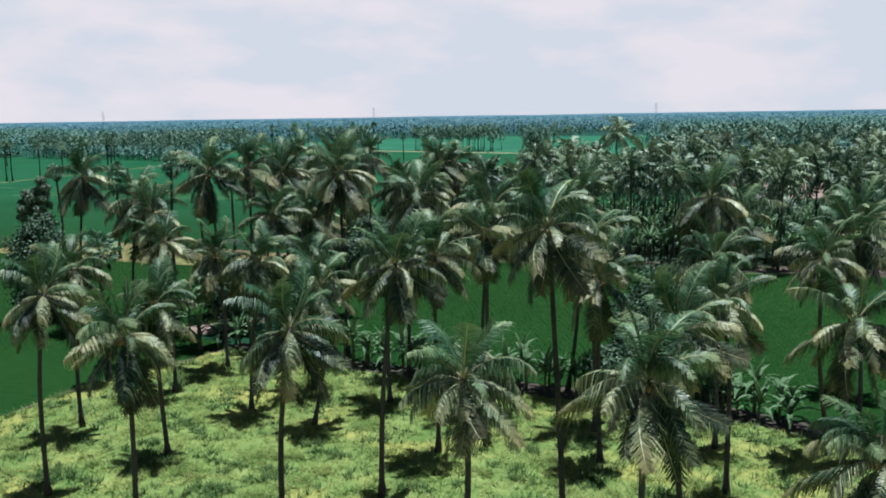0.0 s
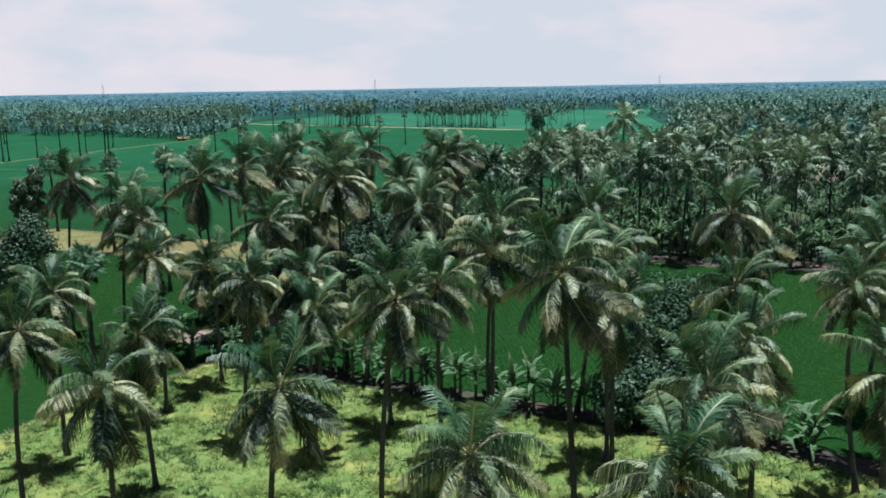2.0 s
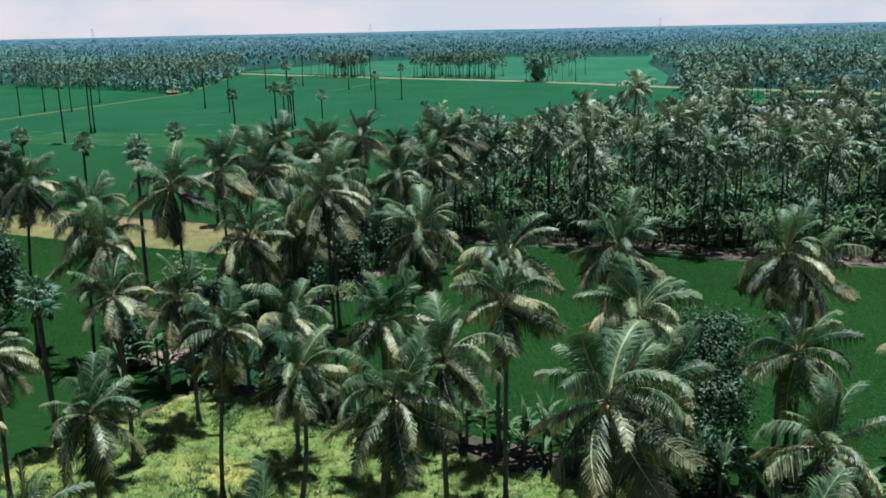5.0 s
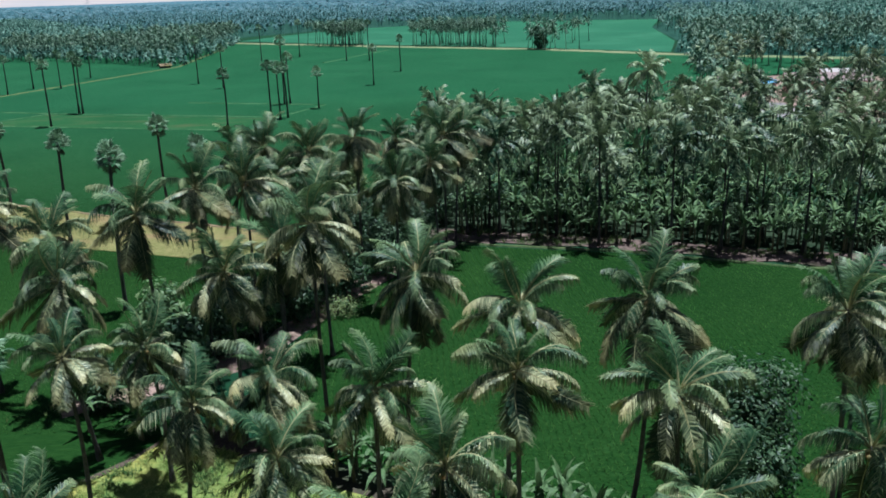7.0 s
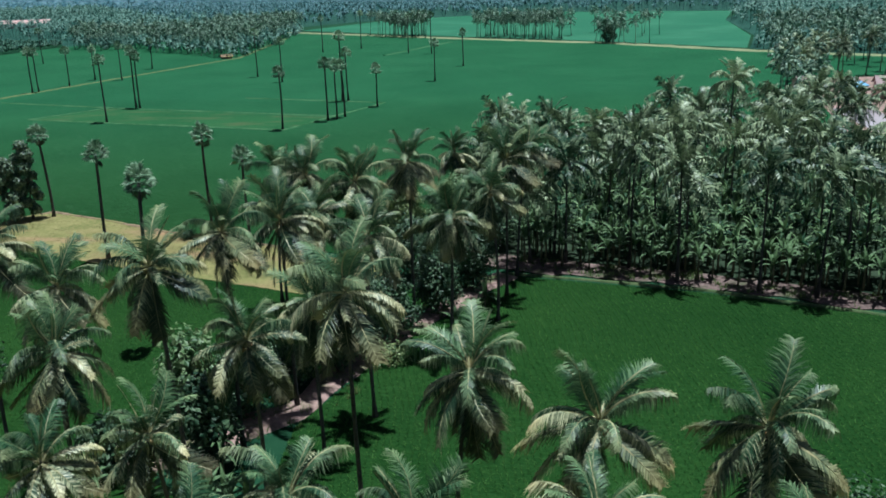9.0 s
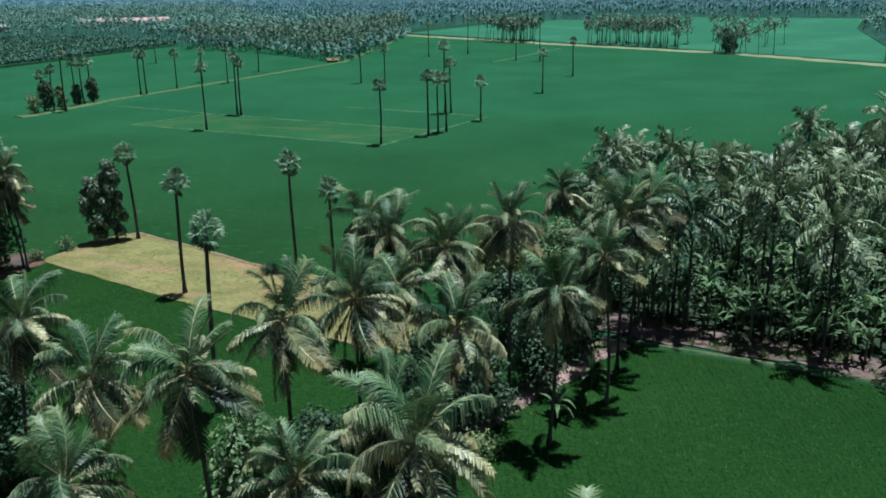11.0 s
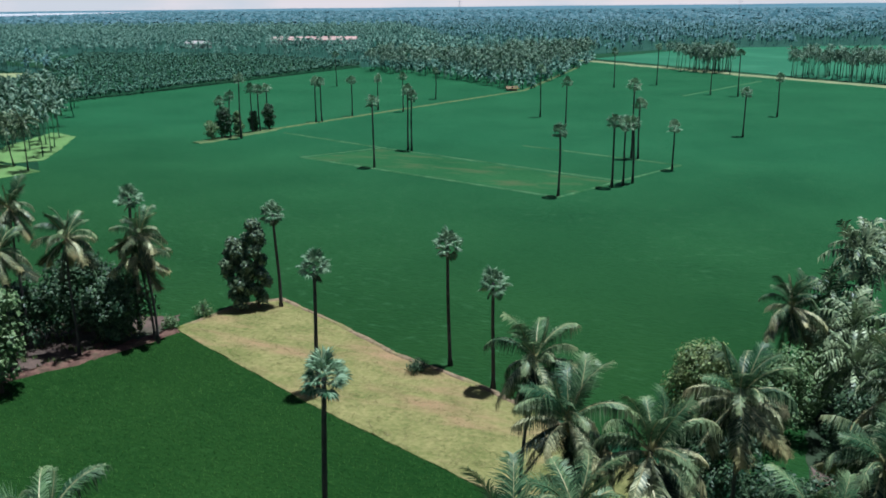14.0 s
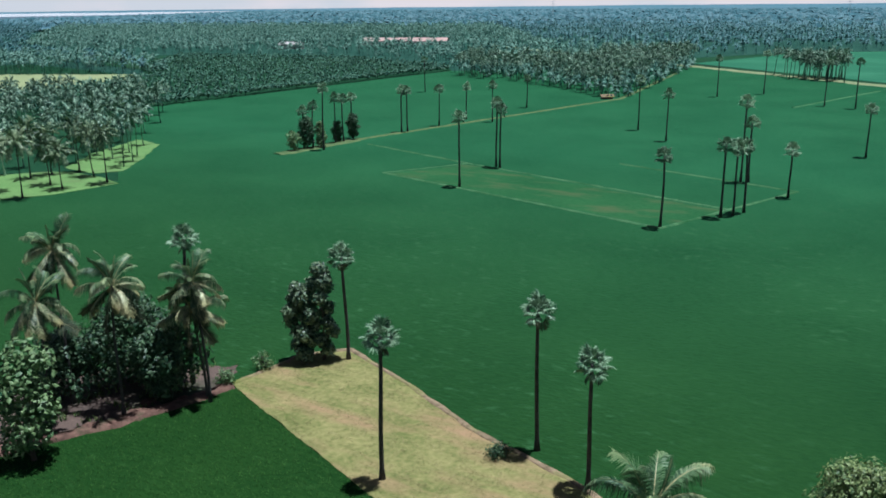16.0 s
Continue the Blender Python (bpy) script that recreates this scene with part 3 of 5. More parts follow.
slab("bund", [(-46, 64), (-36.5, 70.5), (-33.3, 78.5), (-25.5, 87), (-21.6, 93), (-10, 86), (-4, 83), (6, 77.5), (22, 70), (28, 65), (60, 46), (60, 42), (27.5, 61.5), (21.3, 66.5), (5, 73.9), (-4.7, 79.7), (-10.1, 82.3), (-21.6, 90.5), (-25.5, 86.1), (-33.3, 77.6), (-36.5, 69.7), (-46, 62)], 0.01, M_EARTH, "earth strip beside the grass plot, ditch shade put into its colour", "bund")


# ---- palms ----
def frond_form(length, start, droop, pairs, leaf, rng, seg=8, hang=0.55, sweep=0.8, twist=0.0, wide=0.055):
    """A feather frond from the origin along +x: a rib that bends over towards its tip, with leaflets falling on both sides."""
    f = Form()
    pts, p = [], Vector((0, 0, 0))
    n = 24
    for i in range(n + 1):
        pts.append(p.copy())
        s = i / n
        an = radians(start - droop * s ** 1.6)
        p += Vector((math.cos(an), math.sin(twist * s * 1.5) * 0.35, math.sin(an))) * length / n
    rib = [pts[round(i * n / seg)] for i in range(seg + 1)]
    f.tube(rib, [0.068 * (1 - 0.85 * i / seg) + 0.008 for i in range(seg + 1)], 3, False)
    gust, phase = rng.uniform(-0.45, 0.45), rng.uniform(0, 9)
    for i in range(pairs):
        s = 0.13 + 0.87 * (i + 0.5) / pairs
        k = min(int(s * n), n - 1)
        at = pts[k].lerp(pts[k + 1], s * n - k)
        d = (pts[k + 1] - pts[k]).normalized()
        up = d.cross(Vector((0, 1, 0)))
        size = leaf * (0.4 + 0.6 * math.sin(min(1, (s - 0.06) / 0.42) * math.pi / 2)) * (1 - 0.55 * max(0, (s - 0.65) / 0.35) ** 1.5)
        for side in (-1, 1):
            wave = math.sin(s * 17 + phase + side) * 0.5 + math.sin(s * 41 + phase * 2) * 0.3
            a = size * rng.uniform(0.62, 1.18) * (1 + 0.16 * wave)
            out = (Vector((0, side * 0.85 + gust * (0.6 + 0.5 * wave), 0)) + d * sweep * rng.uniform(0.75, 1.25) + up * rng.uniform(-0.05, 0.25)).normalized()
            h = min(0.97, hang * (1 + 0.14 * wave) * rng.uniform(0.9, 1.1))
            reach = 0.55 - 0.30 * hang
            mid = at + (out - Vector((0, 0, 0.35 * h))) * a * reach
            tip = mid + (out * (1 - h) + Vector((0.05 * side, gust * 0.4, -1)) * h).normalized() * a * (1 - reach)
            w = d * wide * 0.5
            q = len(f.v)
            f.v.extend([tuple(at - w * 0.8), tuple(at + w * 0.8), tuple(mid + w), tuple(mid - w * 0.6), tuple(tip)])
            f.f.extend([(q, q + 1, q + 2, q + 3), (q + 3, q + 2, q + 4)])
    return f


rng = random.Random(5)
AGES = {  # rib angle at the base, its fall along the rib, length, leaflet length, how far the leaflets hang, how far they point to the tip
    "spear": (85, 14, 3.2, 0.6, 0.10, 1.8), "young": (76, 48, 4.0, 1.25, 0.36, 1.0), "middle": (50, 104, 4.3, 1.45, 0.76, 0.75),
    "mature": (12, 80, 4.2, 1.55, 0.90, 0.55), "old": (-36, 42, 4.5, 1.45, 0.62, 0.40), "hanging": (-62, 18, 4.4, 1.35, 0.40, 0.40)}
FROND, FROND_LOW, FROND_TINY = {}, {}, {}
for age, (start, droop, length, leaf, hang, sweep) in AGES.items():
    mat = {"spear": M_FROND_YOUNG, "young": M_FROND_YOUNG, "mature": M_FROND_PALE, "old": M_FROND_OLD, "hanging": M_FROND_DRY_SHADE}.get(age, M_FROND)
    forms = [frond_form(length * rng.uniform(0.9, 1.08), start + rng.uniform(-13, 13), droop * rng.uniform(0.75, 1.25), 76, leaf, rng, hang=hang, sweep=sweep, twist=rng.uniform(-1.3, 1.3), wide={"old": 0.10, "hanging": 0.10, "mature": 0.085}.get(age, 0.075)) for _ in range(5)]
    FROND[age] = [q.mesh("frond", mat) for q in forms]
    for me in FROND[age]:
        me.materials.append(M_RIB)
        me.polygons.foreach_set("material_index", [1] * 24 + [0] * (len(me.polygons) - 24))
    FROND_LOW[age] = [frond_form(length, start + rng.uniform(-6, 6), droop, 9, leaf, rng, seg=2, hang=hang, sweep=sweep, twist=rng.uniform(-1, 1), wide=0.37) for _ in range(3)]
    FROND_TINY[age] = [frond_form(length, start + rng.uniform(-6, 6), droop, 4, leaf, rng, seg=1, hang=hang, sweep=sweep, twist=rng.uniform(-1, 1), wide=0.85) for _ in range(3)]
ORDER = ["spear"] * 2 + ["young"] * 6 + ["middle"] * 7 + ["mature"] * 7 + ["old"] * 7 + ["hanging"] * 4


def trunk_form(height, lean, bow, rng, r0=0.17, r1=0.11, n=12, sides=8):
    pts, radii = [], []
    for i in range(n + 1):
        s = i / n
        x = lean * (s - 1) + bow * math.sin(s * math.pi)
        pts.append((x, 0.25 * bow * math.sin(s * 2.2 * math.pi), height * s - (0.15 if i == 0 else 0)))
        radii.append((r1 + (r0 - r1) * (1 - s) + (0.14 if i == 0 else 0)) * (1.0 + 0.05 * (i % 2)))
    f = Form()
    f.tube(pts, radii, sides)
    return f


def nut_mesh():
    bm = bmesh.new()
    bmesh.ops.create_icosphere(bm, subdivisions=1, radius=0.13)
    bmesh.ops.scale(bm, vec=(1, 1, 1.25), verts=bm.verts)
    me = bpy.data.meshes.new("coconut")
    bm.to_mesh(me)
    bm.free()
    me.materials.append(M_NUT)
    me.polygons.foreach_set("use_smooth", [True] * len(me.polygons))
    return me


NUT = nut_mesh()


def crown_places(rng, order):
    """Azimuth, tilt, age and size for each frond, spiralled round the stem."""
    return [(i * 137.5 + rng.uniform(-22, 22), rng.uniform(-15, 15), age, rng.uniform(0.78, 1.1)) for i, age in enumerate(order)]


def frond_pose(az, tilt, size, z):
    return Matrix.Translation((0, 0, z)) @ Matrix.Rotation(radians(az), 4, "Z") @ Matrix.Rotation(radians(tilt * 2 + 12), 4, "X") @ Matrix.Rotation(radians(-tilt), 4, "Y") @ Matrix.Translation((0.08, 0, 0)) @ Matrix.Diagonal((size, size, size, 1))


def coconut_palm(height, lean, bow, seed, spread_out=1.0, skirt=0):
    """One palm of a kind: slender trunk, single fronds, nuts. The crown sits over the origin of x and y."""
    rng = random.Random(seed)
    palm = new("coconut_palm")
    part("trunk", trunk_form(height, lean, bow, rng).mesh("trunk", M_TRUNK, True), palm)
    order = [a for i, a in enumerate(ORDER) if i % 9 != seed % 9 or a == "spear"] + ["old", "hanging", "old", "hanging", "old"][:skirt]
    for az, tilt, age, size in crown_places(rng, order):
        z = height - {"spear": -0.05, "young": 0.0, "middle": 0.08, "mature": 0.16, "old": 0.26, "hanging": 0.40}[age]
        part("frond", rng.choice(FROND[age]), palm, {"old": "yellowing drooping frond", "hanging": "hanging frond coloured dark for crown shade, ends browned"}.get(age, ""), frond_pose(az, tilt, size * spread_out, z))
    for i in range(6):
        an, r = i * 1.1 + rng.uniform(-0.3, 0.3), rng.uniform(0.2, 0.36)
        part("coconut", NUT, palm, "", pose(r * math.cos(an), r * math.sin(an), height - rng.uniform(0.35, 0.75)))
    return tagged(palm, "tall coconut palm with drooping windblown fronds", "palm tree")


def plant(protos, base, rows, group, turns=1, extra=()):
    """Palms of the kinds in protos at rows of (x, y, height); each trunk is stretched to its height. The first kinds move last."""
    rng = random.Random(turns)
    jobs = [(i % len(protos), row) for i, row in enumerate(rows)]
    rest = {}
    for which, row in jobs:
        rest.setdefault(which, []).append(row)
    for which, todo in rest.items():
        for k, (x, y, h) in enumerate(todo):
            made = protos[which] if k == len(todo) - 1 else copy_thing(protos[which], Matrix.Identity(4))
            made.matrix_basis = pose(x, y, 0, 0, 0, rng.uniform(0, 360))
            for c in made.children:
                if c.name.startswith("trunk"):
                    c.scale = (1, 1, h / base)
                else:
                    c.location.z += h - base
            tagged(made, group=group)


def kinds(maker, specs):
    return [maker(*q) for q in specs]


PALM_H = 13.0
# x, y and height of each crown
GRASS_PALMS = [(-17.7, 48.6, 12.7), (-8.3, 44.3, 13.9), (-3.5, 54.7, 15.2), (-0.1, 39.0, 12.9), (4.6, 47.0, 18.4), (6.4, 33.8, 14.4), (10.4, 43.5, 13.8), (-20.5, 62.1, 11.4), (-25.4, 56.5, 13.4), (-28.0, 67.2, 13.2), (-9.7, 67.5, 11.5), (-14.9, 71.3, 12.9), (-23.9, 76.3, 13.8), (-1.1, 61.0, 14.6), (9.7, 59.4, 13.4), (15.9, 53.4, 12.8), (18.3, 62.3, 13.8), (24.8, 59.5, 14.3), (20.6, 47.0, 13.0), (15.4, 34.0, 11.0)]
EDGE_PALMS = [(3.0, 69.8, 14.9), (3.8, 76.4, 16.1), (-2.4, 80.2, 17.0), (11.0, 74.3, 17.0), (10.5, 66.2, 15.0), (20.6, 70.2, 17.4), (-5.0, 73.1, 12.5), (-11.5, 76.5, 11.9), (-21.3, 83.0, 11.5), (29.0, 64.5, 15.0), (33.5, 73.0, 15.0), (24.0, 74.5, 15.0)]
BELT_PALMS = [(-9.9, 87.2, 18.8), (-24.0, 92.8, 18.6), (-39.8, 100.4, 17.8), (-28.0, 86.7, 15.2), (-33.2, 97.5, 15.6), (-17.0, 89.8, 14.6), (-21.6, 101.0, 18.6), (-18.6, 107.2, 17.8), (-17.0, 113.1, 16.7), (-18.8, 119.0, 19.0), (-14.0, 118.2, 18.4), (-9.8, 126.8, 18.5), (-11.2, 105.7, 16.8), (-5.0, 119.0, 14.7), (0.6, 135.0, 17.0), (-1.3, 127.7, 15.0), (-24.8, 133.0, 16.2), (-6.5, 164.5, 12.0), (3.2, 142.8, 16.6), (-14.5, 99.0, 13.5)]
WEST_PALMS = [(-95.0, 149.1, 19.0), (-88.1, 150.6, 15.4), (-82.4, 156.8, 14.8), (-91.4, 143.6, 15.2), (-83.6, 157.4, 11.5)]
shapes = [(0.3, 0.1), (-0.8, 0.35), (1.2, -0.3), (0.9, 0.5), (-1.3, 0.2), (0.2, -0.25), (0.6, 0.2)]
for n, (rows, group) in enumerate(((GRASS_PALMS, "palms on the grass plot"), (EDGE_PALMS, "palms along the ditch"), (BELT_PALMS, "palms along the bund"), (WEST_PALMS, "palms by the western bund"))):
    plant(kinds(coconut_palm, [(PALM_H, a, b, 11 + n * 20 + i, (0.80, 0.92, 1.0, 1.0)[n], (3, 2, 2, 0)[n]) for i, (a, b) in enumerate(shapes)][:len(rows)]), PALM_H, [(x, y, h - 0.4) for x, y, h in rows], group, n + 3)


def fan_form(radius, rng, blades=17):
    """A stiff fan leaf on its stalk along +x: a half-round of narrow folded blades, split at their ends."""
    f = Form()
    f.tube([(0, 0, 0), (0.55 * radius, 0, 0.05), (radius * 1.02, 0, 0.02)], [0.035, 0.025, 0.018], 3, False)
    c = Vector((radius * 1.0, 0, 0.02))
    for i in range(blades):
        am = radians(-118 + 236 * (i + 0.5) / blades + rng.uniform(-3, 3))
        half = radians(236 / blades) * 0.47
        r = radius * rng.uniform(0.88, 1.06) * (1 - 0.16 * abs(am) / 2.06)
        sag = 0.22 * radius * (abs(am) / 2.06) ** 1.5
        d = Vector((math.cos(am), math.sin(am), 0))
        e0, e1 = (Vector((math.cos(am + k * half), math.sin(am + k * half), 0)) for k in (-1, 1))
        drop = Vector((0, 0, 1))
        q0, q1 = c + e0 * r * 0.66 - drop * sag * 0.4, c + e1 * r * 0.66 - drop * sag * 0.4
        qm = c + d * r * 0.68 + drop * (0.06 * radius - sag * 0.4)
        tip = c + d * r - drop * (sag + 0.16 * radius * rng.uniform(0.2, 1.3))
        n = len(f.v)
        f.v.extend(tuple(p) for p in (c, q0, qm, q1, tip))
        f.f.extend([(n, n + 1, n + 2), (n, n + 2, n + 3), (n + 1, n + 4, n + 2), (n + 2, n + 4, n + 3)])
    return f


FAN = [fan_form(1.02, random.Random(40 + s)) for s in range(4)]
FAN_MESH = [q.mesh("fan_leaf", M_FAN) for q in FAN]
FAN_DRY = FAN[0].mesh("dry_fan_leaf", M_FROND_DRY_SHADE)


def fan_places(rng, count):
    return [(i * 137.5 + rng.uniform(-14, 14), 84 - 118 * (i / (count - 1)) ** 0.85 + rng.uniform(-9, 9), rng.uniform(0.8, 1.15), i / (count - 1)) for i in range(count)]


def fan_pose(az, el, size, z):
    return Matrix.Translation((0, 0, z)) @ Matrix.Rotation(radians(az), 4, "Z") @ Matrix.Rotation(radians(-el), 4, "Y") @ Matrix.Rotation(radians((az * 7.3) % 70 - 35), 4, "X") @ Matrix.Diagonal((size, size, size, 1))


def palmyra(height, lean, bow, seed, count=28):
    rng = random.Random(seed)
    palm = new("palmyra_palm")
    part("trunk", trunk_form(height, lean, bow, rng, 0.24, 0.17).mesh("trunk", M_TRUNK, True), palm, "straight dark trunk")
    for az, el, size, s in fan_places(rng, count):
        dry = s > 0.93
        part("fan_leaf", FAN_DRY if dry else rng.choice(FAN_MESH), palm, "dry hanging fan leaf" if dry else "", fan_pose(az, el - (25 if dry else 0), size, height - 0.3 * s))
    return tagged(palm, "palmyra palm with a dark bare trunk and a round fan-leaf crown", "palm tree")


def far_palmyra(height, lean, bow, seed):
    """A palmyra as trunk and one crown, for the open rice field."""
    rng = random.Random(seed)
    palm = new("palmyra_palm")
    part("trunk", trunk_form(height, lean, bow, rng, 0.26, 0.2, n=6, sides=6).mesh("trunk", M_TRUNK, True), palm)
    f = Form()
    for az, el, size, s in fan_places(rng, 22):
        f.merge(FAN[int(s * 3.9)], fan_pose(az, el, size * 1.1, height - 0.3 * s))
    part("crown", f.mesh("crown", M_FAN), palm)
    return tagged(palm, "slender palmyra palm standing alone in the rice field", "palm tree")


FAN_ROWS = [(-43.6, 163.0, 15.2), (-74.4, 174.3, 13.6), (-54.2, 151.0, 14.8), (-36.6, 158.6, 12.6), (-86.9, 160.6, 17.8), (-36.0, 121.0, 17.6), (-30.8, 79.9, 12.2)]
plant(kinds(palmyra, [(14.0, 0.2, 0.1, 60), (14.0, -0.7, 0.2, 61), (14.0, 0.5, -0.15, 62)]), 14.0, FAN_ROWS, "palmyra palms by the stubble plot", 5)
FIELD_FANS = [(-109.2, 276.6, 17.2), (-111.7, 304.8, 17.4), (-110.3, 304.4, 15.8), (-54.5, 257.8, 14.6), (-45.2, 271.2, 15.3), (-43.3, 274.8, 14.3), (-42.0, 277.8, 14.1), (-47.7, 311.0, 20.0), (-46.2, 312.0, 14.8), (-34.9, 297.1, 11.0), (-80.4, 369.1, 15.0), (-95.5, 390.3, 17.6), (-21.5, 362.5, 13.7), (-12.7, 417.0, 14.0), (-170.0, 352.5, 14.5), (-168.0, 352.9, 14.5), (-165.1, 371.7, 13.5), (-164.2, 393.0, 12.5), (-151.7, 389.5, 13.7), (-157.0, 437.0, 12.5), (-231.1, 480.3, 16.2), (-42.4, 490.6, 18.5), (-91.4, 511.9, 17.5), (-73.1, 532.1, 19.0), (-30.7, 485.4, 19.0), (-172.3, 308.8, 19.0), (-177.0, 321.5, 14.6), (-176.0, 324.5, 14.2), (-178.5, 333.5, 13.6), (-178.0, 311.0, 13.2), (-180.5, 309.0, 11.5)]
plant(kinds(far_palmyra, [(14.0, 0.2, 0.1, 70), (14.0, -0.5, 0.2, 71), (14.0, 0.4, -0.15, 72), (14.0, 0.1, 0.2, 73)]), 14.0, FIELD_FANS, "palmyra palms in the rice field", 6)


def low_palm(height, seed):
    """A palm as two joined meshes for the middle distance."""
    rng = random.Random(seed)
    palm = new("coconut_palm")
    part("trunk", trunk_form(height, rng.uniform(-1, 1), rng.uniform(-0.3, 0.3), rng, n=5, sides=5).mesh("trunk", M_TRUNK, True), palm)
    f = Form()
    for az, tilt, age, size in crown_places(rng, ORDER + ["old"] * 4):
        if age != "hanging":
            f.merge(rng.choice(FROND_LOW[age]), frond_pose(az, tilt, size * 1.08, height))
    part("crown", f.mesh("crown", M_FROND_FAR), palm)
    return tagged(palm, "coconut palm with arching green fronds in a dense grove", "palm tree")


GROVE = [(1.5, 146), (24, 139.5), (45, 130), (60, 126), (138, 92), (190, 150), (160, 245), (108, 234), (84, 232), (66, 215), (52, 222), (34, 203), (10, 198), (-4, 196), (-4, 168)]
GROVE_ROWS = [(16.5, 144.4, 15.8), (17.5, 154.0, 15.7), (8.4, 146.6, 13.5), (7.2, 151.0, 12.7), (35.0, 148.0, 16.3), (21.0, 139.0, 14.2), (30.0, 136.0, 14.0), (36.5, 133.5, 13.8), (46.3, 132.9, 14.9), (50.5, 128.5, 14.0), (70.0, 150.0, 13.5), (41.0, 148.0, 15.0), (37.0, 178.0, 19.4), (24.0, 152.0, 16.0), (32.8, 160.0, 13.0), (40.5, 138.5, 16.0), (86, 290, 13.0), (92, 300, 12.0), (97, 312, 13.0), (104, 326, 13.0), (88, 306, 14.0), (100, 338, 12.0), (109, 320, 12.5), (102, 258, 12.0), (110, 251, 13.5), (118, 260, 12.0), (133, 266, 13.5), (142, 276, 13.0), (150, 296, 13.5), (126, 254, 11.0), (108, 340, 13.0), (118, 346, 13.0), (130, 350, 13.5), (55.3, 151.6, 13.0), (43.7, 140.6, 12.8), (46.7, 164.2, 12.5), (51.0, 195.3, 13.0), (65.5, 162.7, 13.0), (88.4, 232.9, 12.5), (85.6, 204.0, 12.5), (78.4, 278.8, 12.5), (61.9, 211.4, 12.5), (72.0, 186.0, 12.0), (77.0, 196.0, 13.0), (62.0, 176.0, 11.5), (70.0, 232.0, 12.0), (69.0, 211.0, 12.5), (63.5, 195.5, 12.5), (72.0, 225.0, 12.5), (78.0, 214.0, 12.0)]


def low_kinds(seed, count=5):
    return kinds(low_palm, [(13.0, seed + i) for i in range(count)])


def spread(rng, poly, gap, most, low, high, clear=(), taken=()):
    rows = []
    for x, y in scatter(rng, poly, gap, clear, 9000, most):
        if all((x - q[0]) ** 2 + (y - q[1]) ** 2 > gap * gap * 0.7 for q in taken):
            rows.append((x, y, rng.uniform(low, high)))
    return rows


rng = random.Random(33)
plant(low_kinds(80), 13.0, GROVE_ROWS + spread(rng, GROVE, 5.3, 215, 8.0, 14.5, clear=([(42, 154), (57, 148), (76, 184), (88, 198), (98, 186), (114, 236), (84, 240), (57, 198)], [(54, 222), (64, 206), (84, 216), (84, 240)]), taken=GROVE_ROWS), "palms of the banana grove", 7)


def palm_stuff(name, rows, seed, label):
    """Many middle-distance palms joined in one mesh."""
    rng = random.Random(seed)
    forms = []
    for k in range(5):
        f = Form()
        for az, tilt, age, size in crown_places(rng, [a for i, a in enumerate(ORDER) if i % 4 != 3 and a != "hanging"]):
            f.merge(rng.choice(FROND_TINY[age]), frond_pose(az, tilt, size, 0))
        forms.append((np.array(f.v), f.f))
    verts, faces, n = [], [], 0
    for x, y, h in rows:
        v, fs = rng.choice(forms)
        an = rng.uniform(0, 6.28)
        c, s = math.cos(an), math.sin(an)
        verts.append(np.c_[v[:, 0] * c - v[:, 1] * s + x, v[:, 0] * s + v[:, 1] * c + y, v[:, 2] + h])
        faces.extend(tuple(n + i for i in q) for q in fs)
        n += len(v)
        t = trunk_form(h, rng.uniform(-1, 1), rng.uniform(-0.3, 0.3), rng, n=4, sides=4)
        verts.append(np.array(t.v) + (x, y, 0))
        faces.extend(tuple(n + i for i in q) for q in t.f)
        n += len(t.v)
    me = bpy.data.meshes.new(name)
    me.from_pydata(np.concatenate(verts).tolist(), [], faces)
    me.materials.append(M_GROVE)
    return tagged(new(name, me), label, "palm grove", kind="stuff")


EAST_LOW = [(66, 250), (84, 300), (108, 380), (124, 446), (185, 395), (300, 300), (240, 160), (160, 250), (165, 350), (108, 352), (94, 300), (82, 246)]
palm_stuff("palm_grove", spread(rng, EAST_LOW, 7.6, 130, 10.5, 14.5, clear=(YARD, [(78, 225), (94, 222), (112, 262), (98, 276)])), 8, "coconut palms round the farm house")
WEST_ROWS = [(-197.5, 220.4, 13.5), (-198.2, 232.2, 9.6), (-205.9, 234.1, 10.0), (-193.5, 242.0, 12.8), (-205.0, 246.7, 11.2), (-213.4, 250.0, 12.2), (-217.2, 244.0, 10.7), (-217.2, 238.0, 13.0), (-209.6, 223.5, 11.5)]
plant(low_kinds(100), 13.0, WEST_ROWS, "palms at the edge of the western grove", 9)
palm_stuff("palm_grove", spread(rng, [(-206, 252), (-208, 264), (-221, 281), (-234, 297), (-300, 370), (-400, 320), (-330, 210), (-240, 215)], 6.2, 170, 9.5, 13.5, taken=WEST_ROWS), 9, "dense coconut grove west of the rice field")
NORTH_ROWS = spread(rng, [(-84, 650), (-66, 622), (-42, 608), (-46, 650)], 7.0, 26, 11.0, 15.0) + spread(rng, [(-8, 606), (38, 564), (46, 582), (0, 630)], 7.5, 26, 11.0, 15.0) + spread(rng, [(60, 600), (100, 560), (110, 600), (70, 640)], 12.0, 8, 11.0, 15.0) + spread(rng, [(-72, 624), (-50, 612), (-40, 640), (-64, 652)], 5.0, 24, 8.0, 14.0) + spread(rng, [(-12, 600), (44, 560), (52, 600), (4, 640)], 6.0, 40, 9.0, 14.5) + [(62, 524, 13), (67, 528, 11), (64, 531, 9), (84, 520, 14), (58, 530, 12), (66, 522, 10), (70, 525, 13), (60, 534, 8), (61, 527, 10), (72, 530, 9), (76, 516, 12)]
